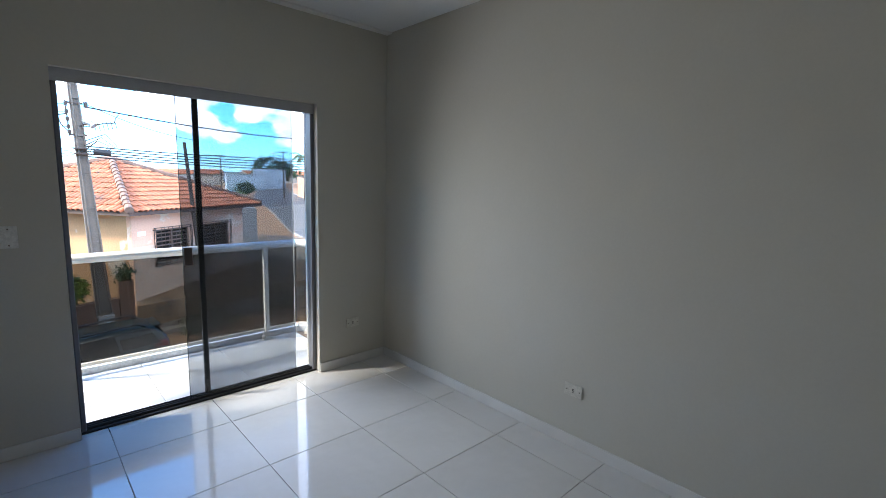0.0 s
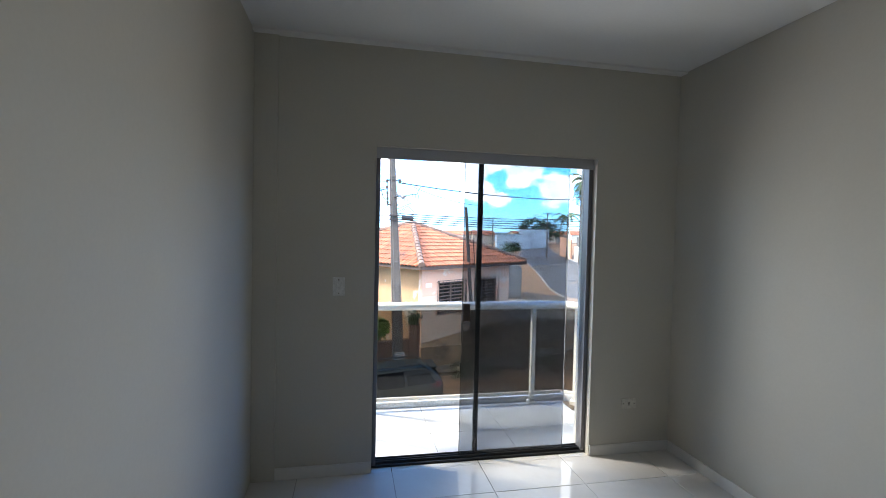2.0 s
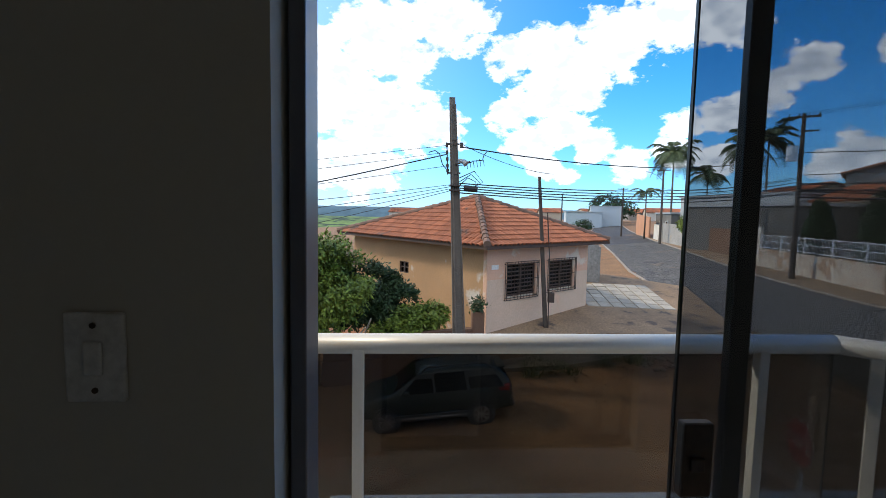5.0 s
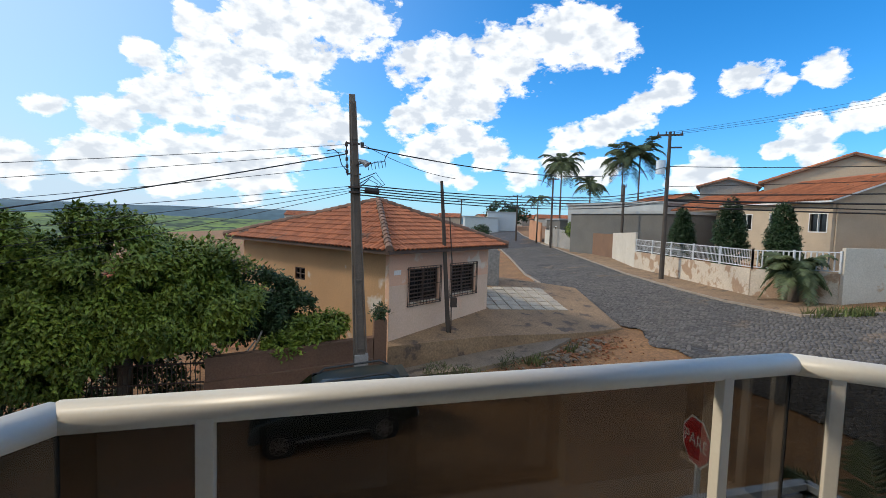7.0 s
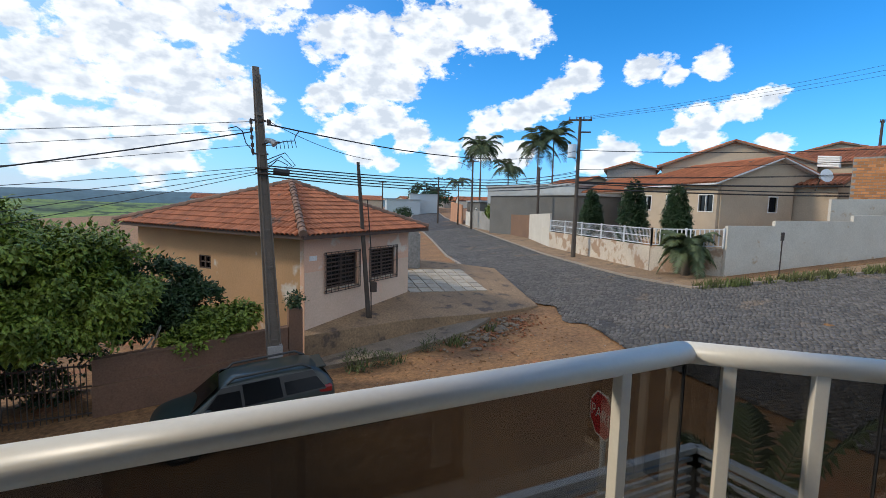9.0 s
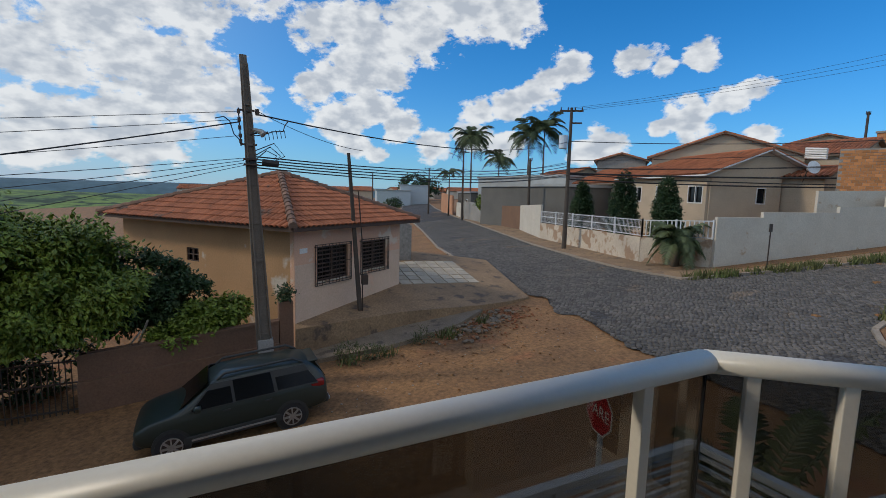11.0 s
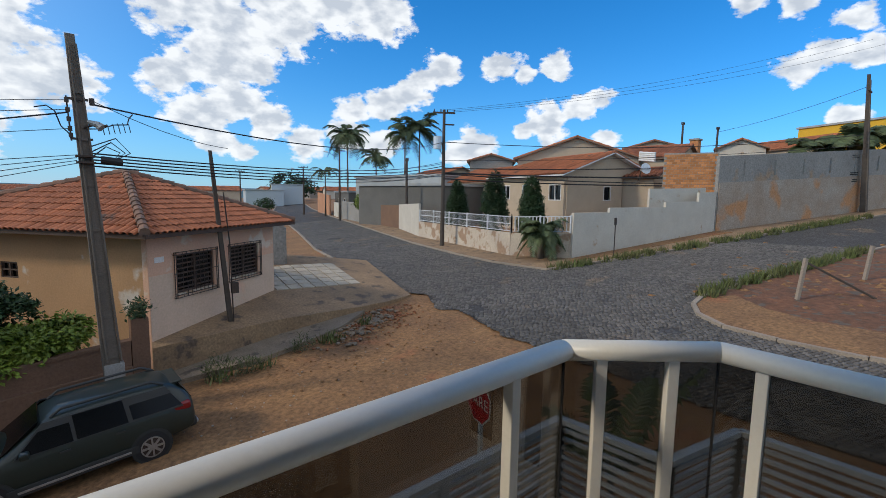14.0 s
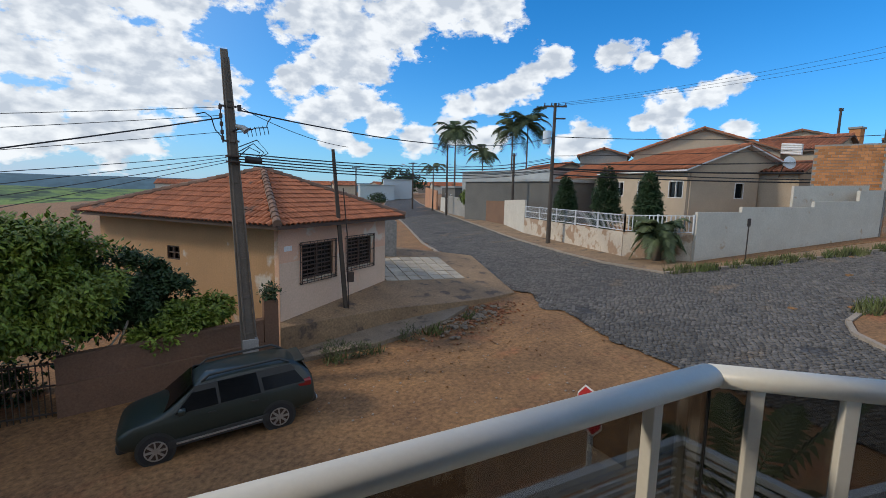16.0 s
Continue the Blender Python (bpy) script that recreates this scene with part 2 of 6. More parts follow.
paving = mat("paving", (0.33, 0.215, 0.122), (0.18, 0.118, 0.072), rough=0.93, scale=0.8, fine=14, bump=0.5, grain=0.35, spots=((0.12, 0.085, 0.062), 1.6, 0.60))
kerb_stone = mat("kerb_stone", (0.36, 0.30, 0.24), (0.25, 0.20, 0.155), rough=0.92, scale=1.2, fine=20, bump=0.4)
pale_slab = mat("pale_slab", (0.46, 0.40, 0.32), (0.34, 0.29, 0.225), rough=0.9, scale=1.5, fine=20, bump=0.2, each=0.16)
road_mat = cobble()
pink = mat("pink_plaster", (0.68, 0.375, 0.25), (0.64, 0.42, 0.30), rough=0.9, scale=0.6, fine=18, bump=0.15, grain=0.10, spots=((0.68, 0.56, 0.45), 1.1, 0.58))
orange = mat("orange_plaster", (0.50, 0.295, 0.15), (0.40, 0.24, 0.125), rough=0.9, scale=0.6, fine=18, bump=0.15, grain=0.12, spots=((0.56, 0.50, 0.43), 0.8, 0.63))
tile_red = mat("clay_tile", (0.43, 0.145, 0.065), (0.28, 0.10, 0.05), rough=0.85, scale=0.8, fine=22, bump=0.3, each=0.22, island=0.22, spots=((0.13, 0.085, 0.065), 1.1, 0.63))
ridge_tile = mat("ridge_tile", (0.28, 0.15, 0.10), (0.13, 0.095, 0.075), rough=0.92, scale=2.5, fine=22, bump=0.4, each=0.2)
wood_dark = mat("dark_wood", (0.09, 0.055, 0.04), (0.055, 0.035, 0.028), rough=0.8, scale=4, fine=40, bump=0.3)
pole_wood = mat("pole_wood", (0.10, 0.08, 0.065), (0.06, 0.048, 0.04), rough=0.9, scale=3, fine=40, bump=0.4)
iron = mat("iron", (0.05, 0.045, 0.042), (0.09, 0.055, 0.04), rough=0.6, metal=0.4, scale=8, bump=0.05)
dark_glass = mat("dark_glass", (0.006, 0.007, 0.008), rough=0.12, scale=3, bump=0)
car_glass = mat("car_glass", (0.004, 0.005, 0.006), rough=0.18, scale=3, bump=0)
car_glass.node_tree.nodes["Principled BSDF"].inputs["Specular IOR Level"].default_value = 0.22
cable_black = mat("cable_black", (0.022, 0.022, 0.024), rough=0.6, bump=0)
leaf_green = mat("leaf_green", (0.195, 0.255, 0.026), (0.062, 0.108, 0.013), rough=0.55, scale=0.9, fine=8, bump=0, island=0.35)
leaf_dark = mat("leaf_dark", (0.035, 0.075, 0.022), (0.022, 0.048, 0.016), rough=0.6, scale=1.2, fine=8, bump=0, island=0.35)
leaf_palm = mat("leaf_palm", (0.11, 0.14, 0.055), (0.06, 0.085, 0.035), rough=0.55, scale=1.0, fine=8, bump=0, island=0.3)
grass_green = mat("grass_green", (0.10, 0.14, 0.035), (0.13, 0.12, 0.05), rough=0.8, scale=1.0, fine=8, bump=0, island=0.4)
bark = mat("bark", (0.20, 0.165, 0.13), (0.12, 0.095, 0.075), rough=0.95, scale=4, fine=25, bump=0.6)
white_wall = mat("white_wall", (0.60, 0.555, 0.48), (0.50, 0.45, 0.38), rough=0.9, scale=0.8, fine=14, bump=0.35, grain=0.13, spots=((0.44, 0.33, 0.23), 1.3, 0.64))
peel_wall = mat("peel_wall", (0.60, 0.52, 0.42), (0.46, 0.38, 0.30), rough=0.92, scale=1.0, fine=14, bump=0.3, spots=((0.36, 0.24, 0.16), 1.3, 0.50))
grey_wall = mat("grey_wall", (0.33, 0.31, 0.285), (0.24, 0.225, 0.205), rough=0.93, scale=0.45, fine=8, bump=0.3, grain=0.3, spots=((0.36, 0.25, 0.17), 0.4, 0.63))
brick_wall = mat("brick_raw", (0.56, 0.25, 0.10), (0.44, 0.19, 0.08), rough=0.92, scale=1.2, fine=9, bump=0.4)
beige = mat("beige_plaster", (0.52, 0.42, 0.31), (0.44, 0.35, 0.26), rough=0.9, scale=0.9, fine=12, bump=0.1, grain=0.10)
fence_white = mat("fence_white", (0.62, 0.64, 0.66), (0.52, 0.54, 0.56), rough=0.5, scale=4, bump=0.02)
roof_metal = mat("roof_metal", (0.42, 0.43, 0.43), (0.30, 0.31, 0.31), rough=0.55, metal=0.3, scale=0.6, bump=0.05)
yellow_wall = mat("yellow_wall", (0.72, 0.42, 0.03), (0.64, 0.37, 0.03), rough=0.8, scale=0.3, bump=0.05)
blue_wall = mat("blue_wall", (0.48, 0.52, 0.55), (0.42, 0.46, 0.49), rough=0.85, scale=0.2, bump=0.05)
sign_red = mat("sign_red", (0.50, 0.03, 0.035), (0.42, 0.03, 0.03), rough=0.45, scale=3, bump=0)
sign_white = mat("sign_white", (0.75, 0.74, 0.72), rough=0.5, scale=3, bump=0)
car_paint = mat("car_paint", (0.012, 0.020, 0.014), (0.010, 0.016, 0.012), rough=0.5, metal=0.0, scale=2, bump=0, coat=0.45)
car_plastic = mat("car_plastic", (0.035, 0.036, 0.036), rough=0.55, scale=5, bump=0.02)
chrome = mat("alloy", (0.58, 0.58, 0.58), (0.45, 0.45, 0.45), rough=0.3, metal=0.8, scale=8, bump=0)
lamp_red = mat("lamp_red", (0.25, 0.015, 0.015), rough=0.15, bump=0)
lamp_clear = mat("lamp_clear", (0.6, 0.6, 0.58), rough=0.12, bump=0)
hill_green = mat("hill_green", (0.15, 0.23, 0.05), (0.075, 0.13, 0.045), rough=0.95, scale=0.018, fine=0.08, bump=0, spread=0.12, spots=((0.022, 0.05, 0.025), 0.035, 0.54), grain=0.4)
# blue of distance haze put straight into the base colour
hill_hazed = mat("hill_hazed", (0.09, 0.16, 0.20), (0.07, 0.13, 0.16), rough=0.95, scale=0.004, fine=0.02, bump=0)
door_glass = glass("door_glass", (0.54, 0.56, 0.585))
fixed_glass = glass("fixed_glass", (0.88, 0.89, 0.90))
rail_glass = glass("rail_glass", (0.37, 0.365, 0.35))

# ---- mesh helpers ----
WM = {}


def thing(name, label="", category="", group="", kind="", m=None):
    ob = new(name)
    ob.matrix_basis = WM[ob] = m or Matrix()
    ob.empty_display_size = 0.2
    return tagged(ob, label, category, group, kind)


def link(name, bm, material, smooth=False):
    me = bpy.data.meshes.new(name)
    bmesh.ops.recalc_face_normals(bm, faces=bm.faces)
    if smooth:
        for fa in bm.faces:
            fa.smooth = True
    bm.to_mesh(me)
    bm.free()
    me.materials.append(material)
    return new(name, me)


def part(name, bm, material, parent, label="", smooth=False, local=False):
    """Links a bmesh, given in the world's metres (or the parent's), as one mesh under a thing or a part."""
    if not local:
        bm.transform(WM[parent].inverted())
    ob = link(name, bm, material, smooth)
    ob.parent = parent
    WM[ob] = WM[parent]
    return tagged(ob, label)


def solo(name, bm, material, label="", category="", group="", kind="", smooth=False):
    ob = link(name, bm, material, smooth)
    WM[ob] = Matrix()
    return tagged(ob, label, category, group, kind)


def B():
    return bmesh.new()


def box(bm, x0, y0, z0, x1, y1, z1, bev=0.0, m=None):
    r = bmesh.ops.create_cube(bm, size=1)["verts"]
    bmesh.ops.transform(bm, verts=r, matrix=Matrix.LocRotScale(((x0 + x1) / 2, (y0 + y1) / 2, (z0 + z1) / 2), None, (x1 - x0, y1 - y0, z1 - z0)))
    if bev:
        es = list({e for v in r for e in v.link_edges})
        r = bmesh.ops.bevel(bm, geom=es, offset=bev, segments=2, affect="EDGES", profile=0.5)["verts"]
    if m is not None:
        bmesh.ops.transform(bm, verts=r, matrix=m)
    return bm


def beam(bm, p, q, w, h, bev=0.0):
    """A bar of width w and height h from p to q, its top up."""
    p, q = Vector(p), Vector(q)
    d = q - p
    side = d.cross(Vector((0, 0, 1)))
    side = side.normalized() if side.length > 1e-6 else Vector((1, 0, 0))
    up = side.cross(d).normalized()
    m = Matrix((side, d.normalized(), up)).transposed().to_4x4()
    m.translation = (p + q) / 2
    return box(bm, -w / 2, -d.length / 2, -h / 2, w / 2, d.length / 2, h / 2, bev, m)


def tube(bm, pts, r, n=8, r1=None, caps=True):
    """A tube through pts, its radius going from r to r1."""
    pts = [Vector(p) for p in pts]
    r1 = r if r1 is None else r1
    rings = []
    for i, p in enumerate(pts):
        d = (pts[min(i + 1, len(pts) - 1)] - pts[max(i - 1, 0)]).normalized()
        a = d.cross(Vector((0, 0, 1)))
        a = a.normalized() if a.length > 1e-3 else Vector((1, 0, 0))
        b = d.cross(a)
        rr = r + (r1 - r) * i / (len(pts) - 1)
        rings.append([bm.verts.new(p + rr * (math.cos(k * math.tau / n) * a + math.sin(k * math.tau / n) * b)) for k in range(n)])
    for s, t in zip(rings, rings[1:]):
        for k in range(n):
            bm.faces.new((s[k], s[(k + 1) % n], t[(k + 1) % n], t[k]))
    if caps:
        bm.faces.new(rings[0][::-1])
        bm.faces.new(rings[-1])
    return bm


def prism(bm, pts, lo, hi):
    """A polygon in plan, from height lo to hi (numbers, or functions of x and y)."""
    fl = lo if callable(lo) else (lambda x, y: lo)
    fh = hi if callable(hi) else (lambda x, y: hi)
    a = [bm.verts.new((x, y, fl(x, y))) for x, y in pts]
    b = [bm.verts.new((x, y, fh(x, y))) for x, y in pts]
    bm.faces.new(a[::-1])
    bm.faces.new(b)
    for i in range(len(pts)):
        j = (i + 1) % len(pts)
        bm.faces.new((a[i], a[j], b[j], b[i]))
    return bm


def wall_line(bm, p, q, z0, z1, zt0, zt1, th=0.18):
    """An upright wall from p to q in plan, with its own foot and top at either end."""
    p, q = Vector((*p, 0)), Vector((*q, 0))
    s = (q - p).normalized().cross(Vector((0, 0, 1))) * th / 2
    vs = []
    for a, lo, hi in ((p, z0, zt0), (q, z1, zt1)):
        for sg in (1, -1):
            for z in (lo, hi):
                vs.append(bm.verts.new((a.x + s.x * sg, a.y + s.y * sg, z)))
    for f in ((0, 1, 3, 2), (4, 6, 7, 5), (0, 4, 5, 1), (2, 3, 7, 6), (1, 5, 7, 3), (0, 2, 6, 4)):
        bm.faces.new([vs[i] for i in f])
    return bm


def ground(x, y):
    """Height of the sloping ground."""
    return -3.38 + 0.081 * (x - 7.5) - 0.017 * (y - 11.8)


def cable(p, q, sag, r, n=14):
    p, q = Vector(p), Vector(q)
    pts = [p.lerp(q, i / n) - Vector((0, 0, 4 * sag * (i / n) * (1 - i / n))) for i in range(n + 1)]
    return tube(B(), pts, r, 5, caps=False)


# ---- the room ----
XL, XR, YB, YI, YO, ZC = -0.76, 2.12, -5.2, -0.09, 0.13, 2.72      # walls, inner and outer face of the door wall, ceiling
OX0, OX1, OZ = -0.03, 1.49, 2.09                                   # door opening


def wall(name, label, bm, material=wall_paint):
    return solo(name, bm, material, label, "wall", kind="structure")


bm = B()
box(bm, XL - 0.15, YI, -0.05, OX0, YO - 0.012, ZC + 0.2)
box(bm, OX1, YI, -0.05, XR + 0.15, YO - 0.012, ZC + 0.2)
box(bm, OX0, YI, OZ, OX1, YO - 0.012, ZC + 0.2)
wall("wall_north", "beige painted wall with a wide doorway to the balcony", bm)
wall("wall_west", "smooth beige painted wall of the empty room", box(B(), XL - 0.15, YB, -0.05, XL, YI, ZC + 0.2))
wall("wall_east", "long smooth beige painted wall with one socket", box(B(), XR, YB, -0.05, XR + 0.15, YI, ZC + 0.2))
wall("wall_south", "plain beige painted back wall", box(B(), XL - 0.15, YB - 0.15, -0.05, XR + 0.15, YB, ZC + 0.2))
wall("pilaster", "slim beige plastered column in the room's corner", box(B(), XL, YI - 0.018, 0.0, -0.62, YI, ZC, 0.004))
solo("ceiling", box(B(), XL, YB, ZC, XR, YI, ZC + 0.12), ceiling_paint, "flat white painted plaster ceiling", "ceiling", kind="structure")
bm = B()
box(bm, XL, YI - 0.07, ZC - 0.012, XR, YI, ZC)
solo("trim", bm, ceiling_paint, "narrow uneven plaster strip along the ceiling edge", "trim", kind="structure")
bm = B()
box(bm, XR - 0.012, YB, 0.0, XR, YI - 0.012, 0.075, 0.003)
solo("baseboard_east", bm, porcelain, "low pale porcelain skirting along the wall", "baseboard", kind="structure")
bm = B()
box(bm, OX1 + 0.002, YI - 0.012, 0.0, XR, YI, 0.075, 0.003)
box(bm, -0.62, YI - 0.012, 0.0, OX0 - 0.002, YI, 0.075, 0.003)
solo("baseboard_north", bm, porcelain, "low pale porcelain skirting beside the doorway", "baseboard", kind="structure")
floor = solo("floor", box(B(), XL - 0.05, YB - 0.05, -0.12, XR + 0.05, YI, -0.004), grout, "glossy pale porcelain tile floor", "floor", kind="structure")

# exterior skin and reveals
bm = B()
box(bm, -9.0, YO - 0.012, -5.0, OX0, YO, 3.3)
box(bm, OX1, YO - 0.012, -5.0, 2.6, YO, 3.3)
box(bm, OX0, YO - 0.012, OZ, OX1, YO, 3.3)
box(bm, OX0, YO - 0.012, -5.0, OX1, YO, -0.12)
reveal = B()
box(reveal, OX0, 0.046, 0.0, OX0 + 0.005, YO, OZ)
solo("door_reveal", reveal, roughcast, "white roughcast reveal beside the sliding door", "wall", kind="structure")
solo("facade", bm, roughcast, "white roughcast outer wall of the building", "wall", kind="structure")
solo("building_core", box(B(), -9.0, -8.0, -5.5, 2.6, YB - 0.16, 3.3), roughcast, "plain white rear of the building", "wall", kind="structure")
solo("storey_below", box(B(), -9.0, YB - 0.16, -5.5, 2.6, YO - 0.013, -0.13), roughcast, "plain white lower storey of the building", "wall", kind="structure")
# never in view; overhang depth set to keep sun off balcony and room
solo("roof_slab", box(B(), -9.0, -8.0, 3.3, 2.75, 2.1, 3.45), concrete, "unseen concrete roof slab over room and balcony, sized to shade them", "roof", kind="structure")

# ---- sliding door ----
door = thing("door_1", "sliding door of two smoked glass panes, slightly ajar", "sliding door", kind="structure", m=pose(0.73, 0, 0))
bm = B()
box(bm, OX0, -0.035, 2.035, OX1, 0.07, OZ, 0.003)
box(bm, OX0, -0.045, 2.02, OX1, -0.035, OZ + 0.004, 0.002)
part("header_track", bm, aluminium, door, "grey aluminium header track")
bm = B()
box(bm, OX0, -0.035, 0.0, OX1, 0.07, 0.014, 0.002)
for y in (-0.012, 0.014, 0.044):
    box(bm, OX0, y, 0.014, OX1, y + 0.006, 0.03)
part("sill_track", bm, rubber, door, "dark ribbed floor track")
AJAR = 0.57
edge_grey = mat("edge_grey", (0.02, 0.024, 0.027), rough=0.25, scale=6, bump=0, grain=0.05)
jamb_dark = mat("jamb_dark", (0.17, 0.17, 0.185), rough=0.4, metal=0.4, scale=4, bump=0.01, grain=0.05)
for x0, x1 in ((OX0 + 0.006, OX0 + 0.03), (OX1 - 0.03, OX1)):
    part("jamb", box(B(), x0, -0.035, 0.014, x1, 0.045, 2.035, 0.003), jamb_dark, door, "dark grey aluminium side channel")
pane = part("pane", box(B(), AJAR, -0.006, 0.03, AJAR + 0.755, 0.0, 2.06, 0.002), door_glass, door, "smoked sliding pane")
for x0, x1 in ((AJAR - 0.006, AJAR), (AJAR + 0.755, AJAR + 0.761)):
    part("edge_strip", box(B(), x0 + 0.002, -0.0065, 0.03, x1 - 0.001, 0.0005, 2.06), edge_grey, pane, "dark polished glass edge")
bm = B()
box(bm, AJAR + 0.0, -0.03, 0.955, AJAR + 0.05, -0.009, 1.075, 0.004)
box(bm, AJAR + 0.012, -0.036, 1.0, AJAR + 0.034, -0.03, 1.022, 0.002)
part("lock", bm, iron, pane, "dark metal lock case")
fixed = part("pane", box(B(), 0.705, 0.028, 0.03, OX1 - 0.03, 0.036, 2.04, 0.002), fixed_glass, door, "lightly smoked fixed pane")
part("edge_strip", box(B(), 0.670, 0.020, 0.03, 0.705, 0.040, 2.04, 0.003), edge_grey, fixed, "dark aluminium edge profile")
for p in (pane, fixed):
    p.visible_shadow = False


plate_cream = mat("plate_cream", (0.58, 0.56, 0.50), (0.52, 0.50, 0.44), rough=0.4, scale=8, bump=0.01)


def plate(name, label, category, m, holes):
    """A wall plate in its own plane: x across, z up, y out of the wall; a socket's plate lies on its side."""
    skin = plate_cream if holes else plastic_white
    if holes:
        m = m @ pose(0, 0, 0, 0, 90, 0)
    t = thing(name, label, category, m=m)
    part("cover", box(B(), -0.037, 0, -0.058, 0.037, 0.008, 0.058, 0.003), skin, t, local=True)
    if holes:
        bm = B()
        box(bm, -0.022, 0.008, -0.014, 0.022, 0.0105, 0.014, 0.002)
        part("socket_face", bm, skin, t, local=True)
        for x in (-0.009, 0, 0.009):
            part("pin_hole", box(B(), x - 0.003, 0.0105, -0.0045, x + 0.003, 0.0112, 0.0045), rubber, t, local=True)
    else:
        part("rocker", box(B(), -0.012, 0.008, -0.022, 0.012, 0.013, 0.022, 0.003), plastic_white, t, "white rocker key", local=True)
    for z in (-0.042, 0.042):
        part("screw", tube(B(), [(0, 0.008, z), (0, 0.0095, z)], 0.004, 8), iron, t, local=True)
    return t


plate("light_switch", "white plastic light switch on the beige wall", "light switch", pose(-0.25, YI, 1.20, 0, 0, 180), False)
plate("power_socket", "cream power socket low beside the doorway", "socket", pose(1.79, YI, 0.36, 0, 0, 180), True)
plate("power_socket", "cream power socket low on the long wall", "socket", pose(XR, -1.99, 0.35, 0, 0, 90), True)

# ---- balcony ----
RAIL = [(-0.62, YO), (-0.62, 0.66), (-0.36, 1.0), (1.815, 1.01), (2.245, 0.64), (2.255, YO - 1.6)]
deck = [(-0.70, YO), (-0.70, 0.70), (-0.40, 1.08), (1.87, 1.09), (2.36, 0.66), (2.36, YO)]
balcony = solo("balcony_slab", prism(B(), deck, -0.22, -0.028), concrete, "concrete balcony slab with a low rim", "balcony", kind="structure")
bm = B()
for p, q in zip(deck[:-1], deck[1:]):
    wall_line(bm, p, q, -0.22, -0.22, 0.035, 0.035, 0.11)
solo("balcony_rim", bm, sign_white, "low white painted rim round the balcony", "rim", kind="structure")

rail = thing("balcony_railing", "white aluminium railing with smoked glass panels on the balcony", "railing", m=pose(0.8, 1.0, 0))


def handrail(pts, z):
    bm = B()
    prof = [(0.052 * math.cos(a), (0.029 if math.sin(a) > 0 else 0.043) * math.sin(a)) for a in (math.tau * k / 20 for k in range(20))]
    vs = [Vector((*p, z)) for p in pts]
    rings = []
    for i, p in enumerate(vs):
        a = (p - vs[i - 1]).normalized() if i else (vs[1] - p).normalized()
        b = (vs[i + 1] - p).normalized() if i < len(vs) - 1 else a
        n = (a + b).normalized()
        side = n.cross(Vector((0, 0, 1)))
        k = 1 / max(0.5, n.dot(a))
        rings.append([bm.verts.new(p + side * u * k + Vector((0, 0, w))) for u, w in prof])
    for s, t in zip(rings, rings[1:]):
        for k in range(len(prof)):
            bm.faces.new((s[k], s[(k + 1) % len(prof)], t[(k + 1) % len(prof)], t[k]))
    bm.faces.new(rings[0])
    bm.faces.new(rings[-1][::-1])
    return bm


for a, b in zip(RAIL, RAIL[1:]):
    part("handrail", handrail([a, b], 0.907), rail_white, rail, smooth=True)
for a, b in zip(RAIL, RAIL[1:]):
    u, v = Vector((*a, 0)), Vector((*b, 0))
    d = (v - u).normalized()
    part("bottom_rail", beam(B(), u + d * 0.02 + Vector((0, 0, 0.075)), v - d * 0.02 + Vector((0, 0, 0.075)), 0.035, 0.03, 0.003), rail_white, rail)
    g = part("glass_panel", beam(B(), u + d * 0.003 + Vector((0, 0, 0.49)), v - d * 0.003 + Vector((0, 0, 0.49)), 0.006, 0.80), rail_glass, rail, "smoked brown glass panel")
    g.visible_shadow = False
    part("glass_edge", box(B(), u.x - 0.004, u.y - 0.004, 0.09, u.x + 0.004, u.y + 0.004, 0.89), rubber, g, "dark glass joint")
for x, y, a in ((-0.05, 0.975, 0), (1.50, 0.985, 0), (1.905, 0.915, -42), (2.10, 0.745, -42), (2.245, 0.50, -90), (2.245, -0.6, -90), (-0.55, 0.72, 53)):
    m = pose(x, y, 0, 0, 0, a)
    post = part("post", box(B(), -0.02, -0.02, 0.0, 0.02, 0.02, 0.905, 0.003, m), rail_white, rail)
    part("foot_plate", box(B(), -0.04, -0.035, -0.027, 0.04, 0.035, 0.012, 0.003, m), rail_white, post)

# ---- yard fence below the balcony ----
FZ = -0.93
fence_pts = [(-0.5, 2.85), (4.52, 2.80), (4.60, 1.68), (5.74, 1.45), (5.74, -3.0)]
fence = thing("yard_fence", "grey steel fence of horizontal slats on a low base", "fence", m=pose(4.5, 2.8, ground(4.5, 2.8)))
for a, b in zip(fence_pts, fence_pts[1:]):
    u, v = Vector((*a, 0)), Vector((*b, 0))
    zb = min(ground(*a), ground(*b)) - 0.1
    part("top_tube", beam(B(), u + Vector((0, 0, FZ)), v + Vector((0, 0, FZ)), 0.09, 0.06, 0.004), steel, fence)
    part("base_wall", wall_line(B(), a, b, zb, zb, FZ - 2.0, FZ - 2.0, 0.14), concrete, fence, "low concrete base wall")
    z = FZ - 0.10
    while z > FZ - 1.95:
        part("slat", beam(B(), u + Vector((0, 0, z)), v + Vector((0, 0, z)), 0.03, 0.042), steel, fence)
        z -= 0.10
    n = max(1, int((v - u).length / 1.5))
    for i in range(n + 1):
        p = u.lerp(v, i / n)
        part("fence_post", box(B(), p.x - 0.045, p.y - 0.045, zb, p.x + 0.045, p.y + 0.045, FZ - 0.026), steel, fence)
